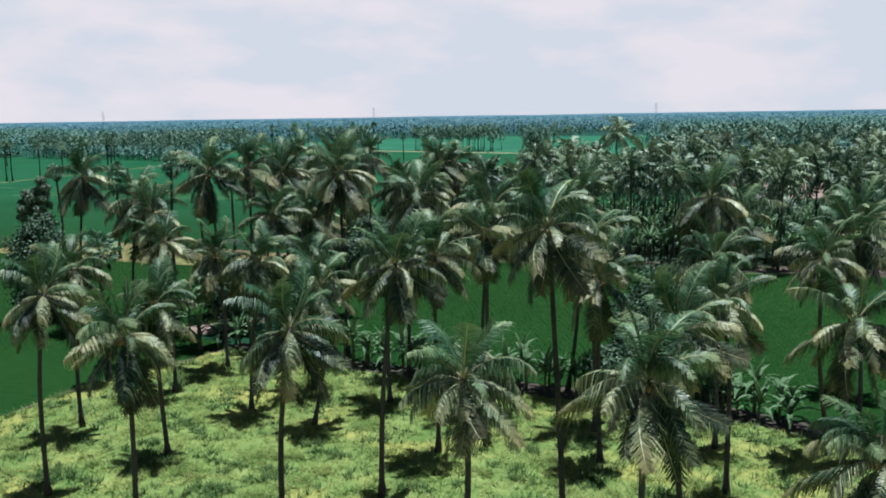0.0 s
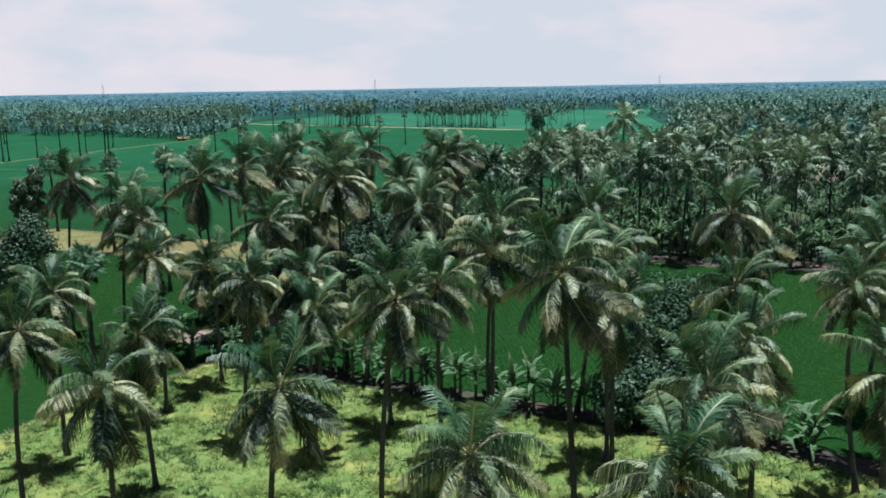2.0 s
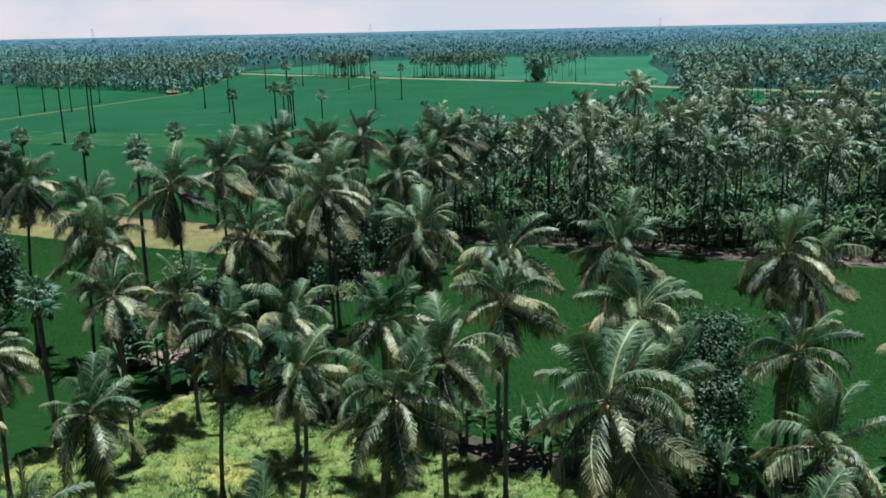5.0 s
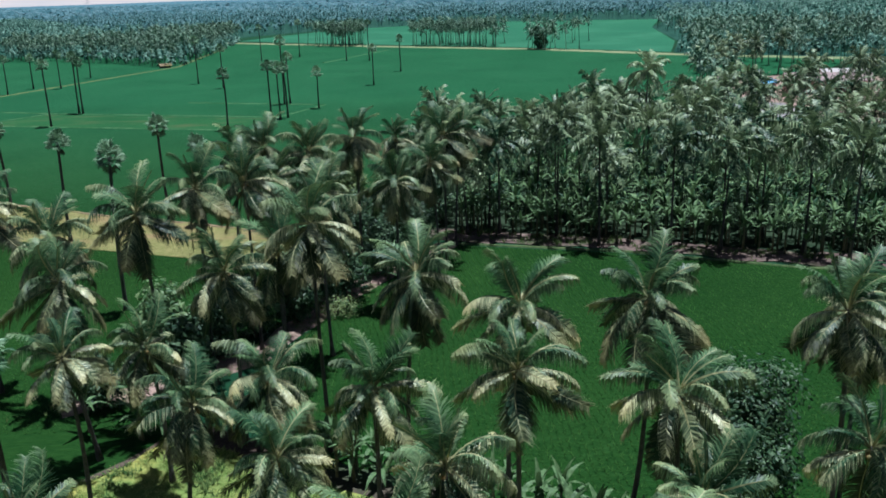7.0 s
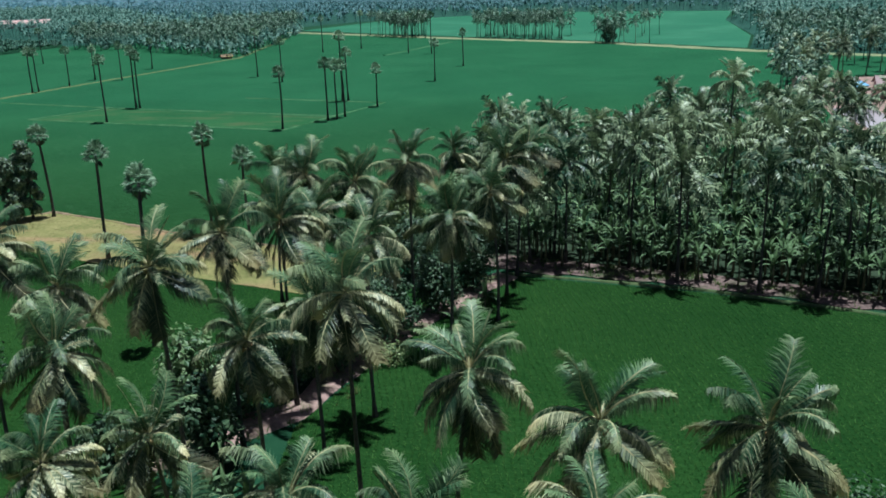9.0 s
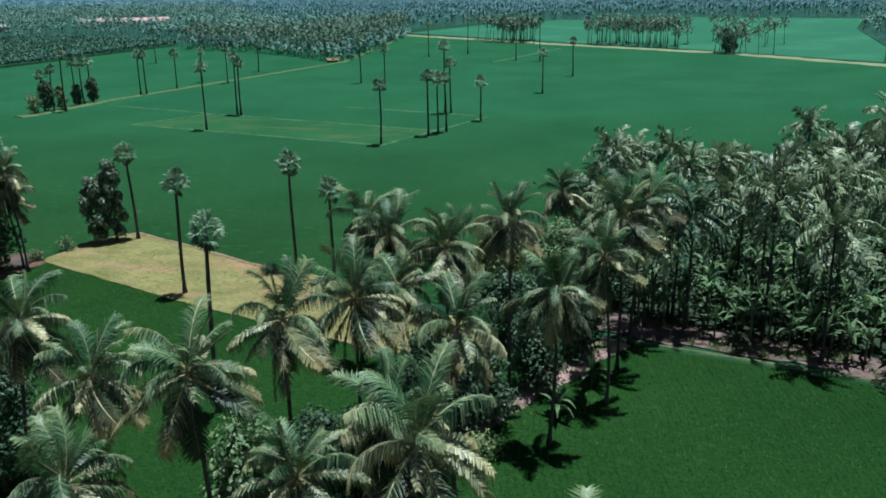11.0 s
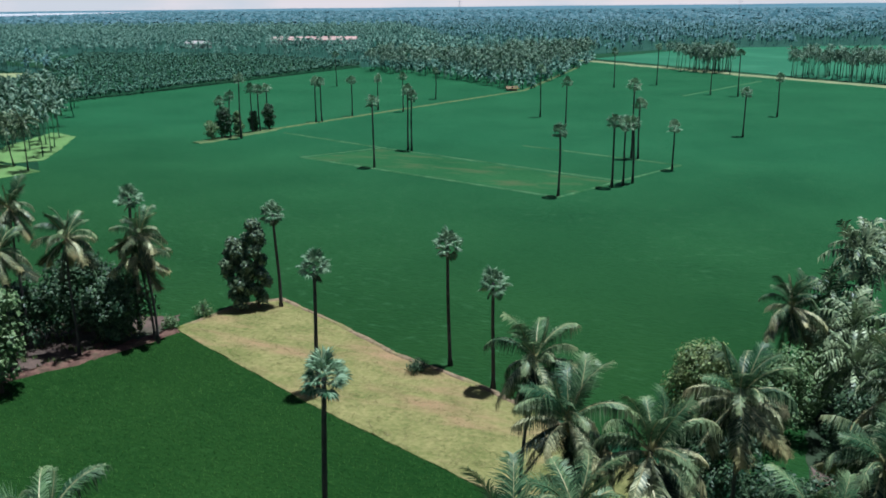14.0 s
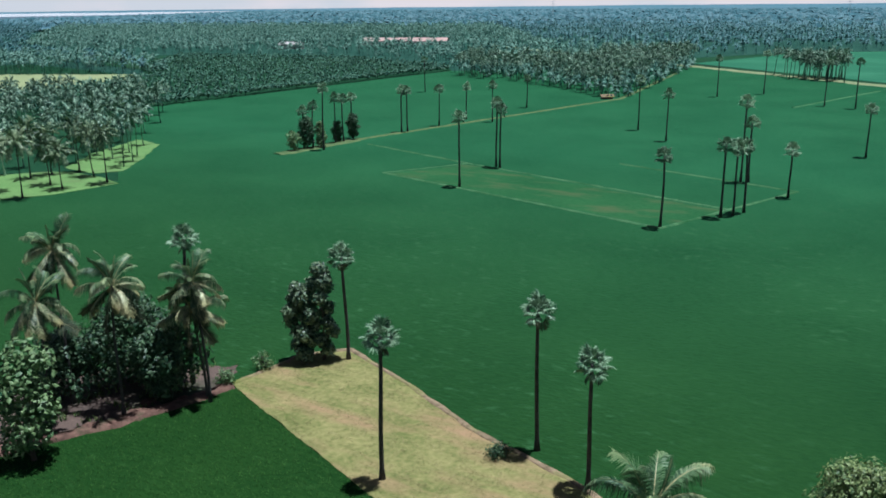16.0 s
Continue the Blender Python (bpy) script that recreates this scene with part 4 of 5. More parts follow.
EAST_FRONT = [(126, 470), (150, 444), (200, 406), (300, 330), (345, 390), (240, 490), (165, 560)]
palm_stuff("palm_grove", spread(rng, EAST_FRONT, 7.6, 170, 10.0, 14.5), 12, "coconut grove beyond the farm track")
NW_FRONT = [(-262, 578), (-185, 535), (-137, 488), (-128, 500), (-135, 600), (-148, 735), (-205, 700), (-190, 610), (-275, 640)]
palm_stuff("palm_grove", spread(rng, NW_FRONT, 6.6, 170, 9.0, 14.0), 14, "coconut palms at the edge of the far grove")
palm_stuff("palm_grove", NORTH_ROWS, 10, "row of coconut palms along the far track")


def far_palms(name, places, seed, label, near=True, low=4.5, high=13.5):
    """Distant palms, too many to count, in one mesh."""
    rng = random.Random(seed)
    f = Form()
    for x, y in places:
        h = rng.uniform(low, high)
        c = Vector((x, y, h))
        f.tube([(x + rng.uniform(-0.8, 0.8), y, -0.1), (x, y, h)], [0.16, 0.11], 3, False)
        for i in range(12 if near else 7):
            az = i * 2.4 + rng.uniform(-0.3, 0.3)
            el = radians(75 - 105 * (i / 11 if near else i / 6) + rng.uniform(-10, 10))
            r = rng.uniform(3.7, 5.1)
            d = Vector((math.cos(az), math.sin(az), 0))
            s = Vector((-d.y, d.x, 0)) * (0.62 if near else 1.0)
            mid = c + d * r * 0.55 * math.cos(el) + Vector((0, 0, r * 0.55 * math.sin(el)))
            tip = mid + d * r * 0.42 * math.cos(el - 0.9) + Vector((0, 0, r * 0.42 * math.sin(el - 1.0)))
            drop = Vector((0, 0, 0.5))
            q = len(f.v)
            f.v.extend([tuple(c), tuple(mid + s - drop), tuple(mid), tuple(mid - s - drop), tuple(tip)])
            f.f.extend([(q, q + 1, q + 2), (q, q + 2, q + 3), (q + 1, q + 4, q + 2), (q + 2, q + 4, q + 3)])
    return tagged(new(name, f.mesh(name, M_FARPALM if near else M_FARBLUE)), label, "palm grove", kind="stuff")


rng = random.Random(44)
FAR = [(-1500, 1300), (-600, 1450), (700, 1450), (900, 900), (1700, 1300), (1200, 1800), (-1500, 1900), (-2300, 1300), (-2300, 700), (-2000, 700)]
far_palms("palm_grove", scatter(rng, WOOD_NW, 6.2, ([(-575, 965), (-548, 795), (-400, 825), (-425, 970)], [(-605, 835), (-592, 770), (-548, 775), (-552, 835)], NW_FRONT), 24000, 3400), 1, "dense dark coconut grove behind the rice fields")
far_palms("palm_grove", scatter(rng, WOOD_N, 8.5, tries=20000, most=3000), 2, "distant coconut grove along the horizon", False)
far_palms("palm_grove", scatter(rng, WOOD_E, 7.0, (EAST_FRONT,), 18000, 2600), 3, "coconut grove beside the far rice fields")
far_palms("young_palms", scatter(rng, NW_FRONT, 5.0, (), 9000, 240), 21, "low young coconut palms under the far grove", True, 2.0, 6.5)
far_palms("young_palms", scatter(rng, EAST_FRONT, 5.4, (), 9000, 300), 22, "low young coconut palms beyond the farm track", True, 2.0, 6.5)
far_palms("palm_grove", scatter(rng, WOOD_W, 8, tries=20000, most=3800), 5, "dense coconut grove behind the banana plantation", False)
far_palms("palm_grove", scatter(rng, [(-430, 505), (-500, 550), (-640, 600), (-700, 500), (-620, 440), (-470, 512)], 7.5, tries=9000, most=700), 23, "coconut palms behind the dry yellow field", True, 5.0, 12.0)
far_palms("palm_grove", scatter(rng, FAR, 14, tries=30000, most=6000), 4, "endless palm woods toward the horizon, haze put into their colour", False)


def far_canopy(name, places, seed, label):
    """The tree tops of very distant woods: uneven low domes with broken outlines."""
    rng = random.Random(seed)
    f = Form()
    for x, y in places:
        d = math.hypot(x, y)
        r, h = rng.uniform(5, 12), rng.uniform(8, 13) + (d - 1400) * 0.004
        q = len(f.v)
        f.v.append((x, y, h))
        for k in range(6):
            a = k * 1.047 + rng.uniform(-0.3, 0.3)
            f.v.append((x + r * math.cos(a) * rng.uniform(0.6, 1.2), y + r * math.sin(a) * rng.uniform(0.6, 1.2), h - rng.uniform(1.5, 7)))
        f.f.extend((q, q + 1 + k, q + 1 + (k + 1) % 6) for k in range(6))
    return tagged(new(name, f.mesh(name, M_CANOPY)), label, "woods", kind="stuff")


CANOPY = [(-1300, 1400), (-400, 1420), (700, 1400), (1500, 1050), (2600, 1900), (1900, 3000), (-1400, 3200), (-2400, 3000), (-2150, 1900), (-2200, 1300), (-1700, 1200)]
far_canopy("far_woods", scatter(rng, CANOPY, 15, tries=42000, most=22000), 6, "tree tops of endless distant palm woods, tinted blue-green for haze")


# ---- banana plants ----
def banana_leaf(length, start, droop, rng, seg=5, half=0.22):
    """A broad arching blade with a fold along its rib, along +x."""
    f = Form()
    p = Vector((0, 0, 0))
    for i in range(seg + 1):
        s = i / seg
        an = radians(start - droop * s)
        w = half * math.sin(max(0.06, min(1, s * 1.05 + 0.12)) * math.pi * 0.93) ** 0.7 if 0 < s < 1 else 0.04
        for y, z in ((-w, 0.10 * w), (0, -0.05), (w, 0.10 * w)):
            f.v.append((p.x + rng.uniform(-0.03, 0.03), y, p.z + z))
        p += Vector((math.cos(an), 0, math.sin(an))) * length / seg
    for i in range(seg):
        for k in (0, 1):
            a = i * 3 + k
            f.f.append((a, a + 1, a + 4, a + 3))
    return f


BAN = [banana_leaf(2.5 * q, a, d, random.Random(i)) for i, (q, a, d) in enumerate([(0.95, 84, 40), (1.05, 70, 85), (1.0, 52, 110), (0.9, 28, 95), (0.85, 76, 130), (0.8, 62, 30), (0.9, 40, 60)])]
BAN_MESH = [q.mesh("banana_leaf", M_BANANA) for q in BAN]


def banana_plant(height, seed):
    rng = random.Random(seed)
    plant_ob = new("banana_plant")
    f = Form()
    f.tube([(0, 0, -0.1), (0.05, 0, height * 0.5), (0, 0.05, height)], [0.15, 0.12, 0.07], 6)
    part("stem", f.mesh("stem", M_STEM, True), plant_ob)
    for i in range(9):
        part("leaf", rng.choice(BAN_MESH), plant_ob, "", pose(0, 0, height - 0.06 * i, 0, 0, i * 137.5 + rng.uniform(-20, 20)) @ Matrix.Diagonal((1, 1, 1, 1)))
    return tagged(plant_ob, "banana plant with broad arching green leaves", "banana plant")


def banana_field(name, places, low, high, seed, label):
    """Many banana plants in one mesh."""
    rng = random.Random(seed)
    f = Form()
    for x, y in places:
        h = rng.uniform(low, high)
        f.tube([(x, y, -0.1), (x, y, h)], [0.13, 0.07], 4, False)
        for i in range(9):
            f.merge(rng.choice(BAN), Matrix.Translation((x, y, h - 0.06 * i)) @ Matrix.Rotation(i * 2.4 + rng.uniform(-0.3, 0.3), 4, "Z"))
    return tagged(new(name, f.mesh(name, M_BANANA)), label, "banana plants", kind="stuff")


rng = random.Random(51)
FRONT = [(2, 146.4), (24, 139.5), (45, 130), (62, 125.5), (66, 131), (46, 136), (25, 146), (3, 153)]
BACK = [(3, 151), (25, 144), (46, 134), (66, 129), (110, 110), (130, 150), (80, 180), (36, 190), (2, 186)]
DITCH = [(-27, 90), (-21.5, 93), (-9, 86), (6, 77.5), (21, 70.5), (27, 66), (25, 63.5), (20, 68), (5, 75.5), (-10, 83.5), (-22, 91)]
rows = scatter(rng, FRONT, 1.75, tries=4000, most=110)
plant(kinds(banana_plant, [(3.2, 1), (3.2, 2), (3.2, 3), (3.2, 4)]), 3.2, [(x, y, rng.uniform(2.4, 4.2)) for x, y in rows], "banana plants at the grove edge", 12)
rows = scatter(rng, DITCH, 1.25, tries=6000, most=130) + [(-30, 92), (-27.5, 95), (-25, 90), (-31.5, 97), (-22, 96.5), (-5, 124), (-2, 131)]
plant(kinds(banana_plant, [(2.4, 5), (2.4, 6), (2.4, 7)]), 2.4, [(x, y, rng.uniform(1.2, 2.8)) for x, y in rows], "banana plants along the ditch", 13)
banana_field("banana_grove", scatter(rng, BACK, 1.9, tries=14000, most=1500), 2.8, 5.2, 52, "dense banana grove under the coconut palms")


def low_bananas(name, places, seed, label):
    """Distant banana plants as bundles of a few blades."""
    rng = random.Random(seed)
    f = Form()
    for x, y in places:
        h = rng.uniform(1.8, 3.2)
        for i in range(6):
            a = i * 1.05 + rng.uniform(-0.4, 0.4)
            d = Vector((math.cos(a), math.sin(a), 0))
            s = Vector((-d.y, d.x, 0)) * 0.42
            b = Vector((x, y, h - 1.4))
            m = b + d * 0.75 + Vector((0, 0, 1.8))
            f.face(b, m + s, b + d * rng.uniform(1.4, 2.1) + Vector((0, 0, rng.uniform(0.8, 2.4))), m - s)
    return tagged(new(name, f.mesh(name, M_PLANTATION)), label, "banana plantation", kind="stuff")


PLANTATION = [(-311, 377), (-304, 443), (-292, 560), (-284, 612), (-300, 640), (-420, 700), (-600, 690), (-500, 545), (-440, 500), (-425, 380), (-330, 330)]
low_bananas("banana_plantation", scatter(rng, PLANTATION, 3.1, tries=30000, most=6200), 53, "low dark green banana plantation beside the rice field")
low_bananas("banana_plantation", scatter(rng, [(-314, 374), (-306, 443), (-292, 560), (-284, 612), (-288, 613), (-297, 560), (-311, 443), (-319, 376)], 1.7, tries=9000, most=700), 54, "front rows of the banana plantation along the rice field")


# ---- broadleaf trees and bushes ----
def leaf_tree(name, label, height, radius, seed, leaves=2600, leaf=0.32, material=None, bottom=0.25, trunks=1, squash=1.0):
    """A tree of trunk, limbs and many single leaves held in uneven clumps."""
    rng = random.Random(seed)
    tree = new(name)
    wood, crown = Form(), Form()
    clumps = []
    for k in range(16):
        an, u = k * 2.4 + rng.uniform(-0.4, 0.4), (k + 0.5) / 16
        z = height * (bottom + (0.94 - bottom) * u)
        prof = math.sin(math.pi * min(1, 0.12 + 0.86 * u)) ** 0.6
        r = radius * prof * rng.uniform(0.35, 0.8)
        clumps.append((Vector((r * math.cos(an), r * math.sin(an), z)), radius * rng.uniform(0.34, 0.55)))
    wood.tube([(0, 0, -0.15), (0.1, 0.05, height * 0.35), (0, 0.1, height * 0.8)], [0.03 * height * 0.6 + 0.05, 0.10, 0.04], 6)
    for c, size in clumps:
        base = Vector((0, 0, max(0.2, c.z - radius * 0.7)))
        wood.tube([tuple(base), tuple(base.lerp(c, 0.6) + Vector((0, 0, 0.2))), tuple(c)], [0.07, 0.045, 0.02], 4, False)
    for i in range(leaves):
        c, size = rng.choice(clumps)
        d = Vector((rng.gauss(0, 1), rng.gauss(0, 1), rng.gauss(0.25, 0.8) * squash)).normalized()
        at = c + d * size * rng.uniform(0.55, 1.08)
        n = (d + Vector((rng.uniform(-0.6, 0.6), rng.uniform(-0.6, 0.6), rng.uniform(-0.2, 0.9)))).normalized()
        t = n.orthogonal().normalized()
        t = (t * math.cos(i) + n.cross(t) * math.sin(i))
        b = n.cross(t)
        s = leaf * rng.uniform(0.6, 1.25)
        q = len(crown.v)
        crown.v.extend([tuple(at), tuple(at + t * s * 0.5 + b * s * 0.28 - n * s * 0.08), tuple(at + t * s), tuple(at + t * s * 0.5 - b * s * 0.28 - n * s * 0.08)])
        crown.f.extend([(q, q + 1, q + 2), (q, q + 2, q + 3)])
    part("trunk", wood.mesh("trunk", M_BARK, True), tree)
    part("crown", crown.mesh("crown", material or M_LEAF), tree)
    return tagged(tree, label, "tree")


DARK = "dark green broadleaf tree with dense small leaves"
for x, y, h, r, seed, count, size, mat, name, label in [
        (18.6, 78.3, 10.0, 4.3, 1, 5600, 0.32, M_LEAF, "broadleaf_tree", DARK),
        (16.4, 75.0, 7.4, 3.5, 2, 4200, 0.32, M_LEAF, "broadleaf_tree", DARK),
        (-93.0, 156.0, 10.5, 5.2, 3, 5200, 0.50, M_LEAF, "broadleaf_tree", DARK),
        (-86.5, 155.5, 8.5, 4.4, 4, 4200, 0.50, M_LEAF, "broadleaf_tree", DARK),
        (-97.0, 150.5, 8.0, 4.0, 5, 3200, 0.50, M_LEAF, "broadleaf_tree", DARK),
        (-88.0, 138.5, 12.5, 3.6, 6, 1900, 0.62, M_LEAF_PALE, "teak_tree", "large-leaved pale green tree on the bund"),
        (-27.0, 105.0, 8.0, 3.2, 7, 1700, 0.55, M_LEAF_PALE, "teak_tree", "large-leaved green tree among the palms"),
        (-23.5, 98.0, 7.0, 3.0, 8, 1700, 0.5, M_LEAF, "teak_tree", "large-leaved dark tree among the palms"),
        (-14.0, 156.0, 9.2, 4.3, 10, 9000, 0.34, M_LEAF_LIME, "broadleaf_tree", "bright green rounded broadleaf tree in the palm belt"),
        (-7.0, 136.5, 7.5, 3.4, 11, 3200, 0.36, M_LEAF, "broadleaf_tree", DARK),
        (-7.0, 157.5, 9.0, 3.8, 12, 4200, 0.36, M_LEAF_PALE, "broadleaf_tree", "bright green rounded broadleaf tree in the palm belt"),
        (-14.0, 124.0, 6.5, 3.2, 13, 3000, 0.36, M_LEAF, "broadleaf_tree", DARK),
        (-20.0, 111.5, 6.0, 3.0, 14, 2600, 0.36, M_LEAF, "broadleaf_tree", DARK),
        (-16.0, 114.5, 6.5, 2.8, 31, 2600, 0.38, M_LEAF, "broadleaf_tree", DARK),
        (-11.5, 122.0, 7.0, 3.0, 32, 2600, 0.38, M_LEAF, "broadleaf_tree", DARK),
        (-7.5, 130.0, 7.5, 3.2, 33, 2800, 0.38, M_LEAF, "broadleaf_tree", DARK),
        (-3.5, 137.5, 7.0, 3.0, 34, 2600, 0.38, M_LEAF, "broadleaf_tree", DARK),
        (-23.0, 106.0, 6.0, 2.8, 35, 2400, 0.38, M_LEAF, "broadleaf_tree", DARK),
        (-11.0, 142.0, 7.5, 3.4, 36, 2800, 0.38, M_LEAF, "broadleaf_tree", DARK),
        (-18.0, 128.0, 6.0, 2.8, 37, 2400, 0.38, M_LEAF, "broadleaf_tree", DARK),
        (0.0, 154.0, 7.5, 3.4, 38, 2800, 0.38, M_LEAF, "broadleaf_tree", DARK),
        (-4.0, 164.0, 7.0, 3.2, 39, 2600, 0.38, M_LEAF_PALE, "broadleaf_tree", "bright green rounded broadleaf tree in the palm belt"),
        (-2.0, 178.0, 7.0, 3.2, 40, 2600, 0.38, M_LEAF, "broadleaf_tree", DARK),
        (-30.5, 96.0, 5.0, 2.4, 42, 1800, 0.38, M_LEAF, "broadleaf_tree", DARK),
        (13.2, 71.6, 4.2, 2.4, 43, 2400, 0.36, M_LEAF, "broadleaf_tree", DARK),
        (15.4, 71.4, 4.6, 2.5, 44, 2400, 0.36, M_LEAF, "broadleaf_tree", DARK),
        (-179.0, 308.5, 10.0, 2.9, 15, 1700, 0.6, M_LEAF, "broadleaf_tree", "dark bushy tree on the field islet"),
        (-180.5, 303.5, 6.0, 2.4, 45, 700, 0.55, M_LEAF_PALE, "broadleaf_tree", "pale yellow-green tree on the field islet"),
        (-48.0, 106.0, 12.0, 4.6, 48, 5600, 0.40, M_LEAF, "broadleaf_tree", "dark green broadleaf tree between the palms and the rice"),
        (-11.6, 116.8, 1.2, 2.6, 49, 1100, 0.26, M_LEAF_LIME, "shrub", "low yellow-green bush at the rice field edge"),
        (-24.5, 113.5, 4.5, 2.2, 50, 1500, 0.38, M_LEAF, "broadleaf_tree", DARK),
        (-14.6, 120.5, 7.0, 3.6, 51, 3200, 0.36, M_LEAF, "broadleaf_tree", DARK),
        (-176.5, 312.5, 8.5, 1.9, 46, 1000, 0.55, M_LEAF_PALE, "broadleaf_tree", "slim green tree on the field islet"),
        (-177.6, 323.6, 7.0, 2.0, 47, 1100, 0.55, M_LEAF, "broadleaf_tree", "dark bushy tree on the field islet"),
        (-175.8, 330.0, 8.8, 2.3, 16, 1500, 0.6, M_LEAF, "broadleaf_tree", "dark bushy tree on the field islet"),
        (-78.6, 171.0, 10.8, 2.15, 17, 4200, 0.44, M_LEAF_GLOSS, "column_tree", "narrow column-shaped tree with glossy green leaves"),
        (-76.5, 172.6, 13.4, 2.15, 18, 4600, 0.42, M_LEAF_GLOSS, "column_tree", "narrow column-shaped tree with large leaves"),
        (-81.6, 166.6, 2.2, 1.5, 19, 300, 0.3, M_LEAF_PALE, "shrub", "sparse pale shrub on the bund"),
        (-82.8, 161.0, 1.8, 1.3, 20, 320, 0.3, M_LEAF_PALE, "shrub", "sparse pale shrub on the bund"),
        (-46.5, 160.0, 1.2, 1.5, 21, 700, 0.22, M_LEAF, "shrub", "low dark shrub on the stubble plot"),
        (64.0, 527.0, 9.0, 4.0, 22, 1200, 0.8, M_LEAF, "broadleaf_tree", "dark tree beside the far track")]:
    leaf_tree(name, label, h, r, seed, int(count * 1.25), size * 1.18, mat, 0.10 if r < 2.2 else 0.16).matrix_basis = pose(x, y, 0, 0, 0, seed * 40)


def earth_mound(x, y, size, seed):
    """A low uneven heap of bare earth."""
    f = Form()
    for j in range(6):
        for k in range(12):
            an, r = k * math.pi / 6, size * (1 - j / 6)
            q = 1 + 0.3 * noise.noise((math.cos(an) * 1.3 + seed, math.sin(an) * 1.3, 0))
            f.v.append((r * q * math.cos(an), r * q * math.sin(an), -0.1 + size * 0.34 * math.sin(j / 6 * 1.6) * (1 + 0.35 * noise.noise((j * 0.9, k * 0.8, seed)))))
    f.v.append((0, 0, size * 0.3))
    for j in range(5):
        for k in range(12):
            a, b = j * 12 + k, j * 12 + (k + 1) % 12
            f.f.append((a, b, b + 12, a + 12))
    f.f.extend((60 + k, 60 + (k + 1) % 12, 72) for k in range(12))
    ob = tagged(new("earth_mound", f.mesh("earth_mound", M_MOUND, True)), "low red-brown heap of bare earth", "earth mound", group="heaps by the western bund")
    ob.matrix_basis = pose(x, y, 0.05, 0, 0, seed * 50)


for k, (x, y, size) in enumerate([(-86.3, 150.6, 1.6), (-88.6, 146.0, 1.3), (-84.4, 155.6, 1.2), (-91.5, 141.0, 1.8), (-87.6, 153.4, 1.1), (-94.0, 138.0, 1.5)]):
    earth_mound(x, y, size, k + 1)


# ---- buildings and far things ----
def gable_house(name, label, w, d, h, roof_h, wall, roof, doors=2):
    house = new(name)
    f = Form()
    f.box(-w / 2, -d / 2, -0.2, w / 2, d / 2, h)
    n = len(f.v)
    f.v.extend([(-w / 2, -d / 2, h), (-w / 2, d / 2, h), (-w / 2, 0, h + roof_h), (w / 2, -d / 2, h), (w / 2, d / 2, h), (w / 2, 0, h + roof_h)])
    f.f.extend([(n, n + 1, n + 2), (n + 3, n + 5, n + 4)])
    part("wall", f.mesh("wall", wall), house)
    for side in (-1, 1):
        q = Form()
        e, o, th = d / 2 + 0.7, w / 2 + 0.6, 0.18
        lo = h - 0.7 * roof_h / (d / 2)
        q.v = [(-o, side * e, lo), (o, side * e, lo), (o, 0, h + roof_h + 0.05), (-o, 0, h + roof_h + 0.05), (-o, side * e, lo + th), (o, side * e, lo + th), (o, 0, h + roof_h + th + 0.05), (-o, 0, h + roof_h + th + 0.05)]
        q.f = [(3, 2, 1, 0), (4, 5, 6, 7), (0, 1, 5, 4), (1, 2, 6, 5), (2, 3, 7, 6), (3, 0, 4, 7)]
        part("roof", q.mesh("roof", roof), house)
    for i in range(doors):
        q = Form()
        x = -w / 2 + w * (i + 0.5) / doors
        q.box(x - 0.5, -d / 2 - 0.06, 0.0, x + 0.5, -d / 2 + 0.02, 2.0)
        part("door", q.mesh("door", M_BARK), house)
        q = Form()
        for box in ((1.2, 1.0, 2.2, 1.08), (1.2, 1.92, 2.2, 2.0), (1.2, 1.08, 1.28, 1.92), (2.12, 1.08, 2.2, 1.92), (1.67, 1.08, 1.73, 1.92)):
            q.box(x + box[0], -d / 2 - 0.06, box[1], x + box[2], -d / 2 + 0.02, box[3])
        window = part("window", q.mesh("window", M_CONCRETE), house)
        for x0, x1 in ((1.28, 1.67), (1.73, 2.12)):
            q = Form()
            q.box(x + x0, -d / 2 - 0.03, 1.08, x + x1, -d / 2 + 0.01, 1.92)
            part("pane", q.mesh("pane", M_STEEL), window, "dark grey window pane")
    return tagged(house, label, "house")


gable_house("farm_house", "pink-walled farm house with a pale tiled roof", 24, 8, 4.2, 1.8, M_WALL, M_PALEROOF, 4).matrix_basis = pose(121, 292, 0, 0, 0, -14)
gable_house("farm_house", "grey flat-looking shed with a concrete roof", 14, 9, 3.4, 0.6, M_WALL, M_CONCRETE, 2).matrix_basis = pose(140, 322, 0, 0, 0, -10)
gable_house("shed", "small farm shed with a blue sheet roof", 6, 5, 2.6, 0.8, M_WALL, M_BLUE, 1).matrix_basis = pose(106, 303, 0, 0, 0, 30)
gable_house("shed", "small pink shed among the palms", 7, 5, 2.8, 0.9, M_WALL, M_PALEROOF, 1).matrix_basis = pose(98, 318, 0, 0, 0, 10)
gable_house("long_shed", "long low shed with a faded red roof", 95, 14, 4.5, 3.0, M_CONCRETE, M_ROOF, 6).matrix_basis = pose(-500, 925, 0, 0, 0, 14)
gable_house("long_shed", "white shed among the palms", 24, 10, 5.0, 2.0, M_CONCRETE, M_CONCRETE, 2).matrix_basis = pose(-572, 816, 0, 0, 0, 14)
gable_house("shed", "small thatched hut on the grassy bund", 5, 3, 1.2, 0.7, M_BARK, M_DRYEDGE, 1).matrix_basis = pose(-136, 484, 0, 0, 0, 30)


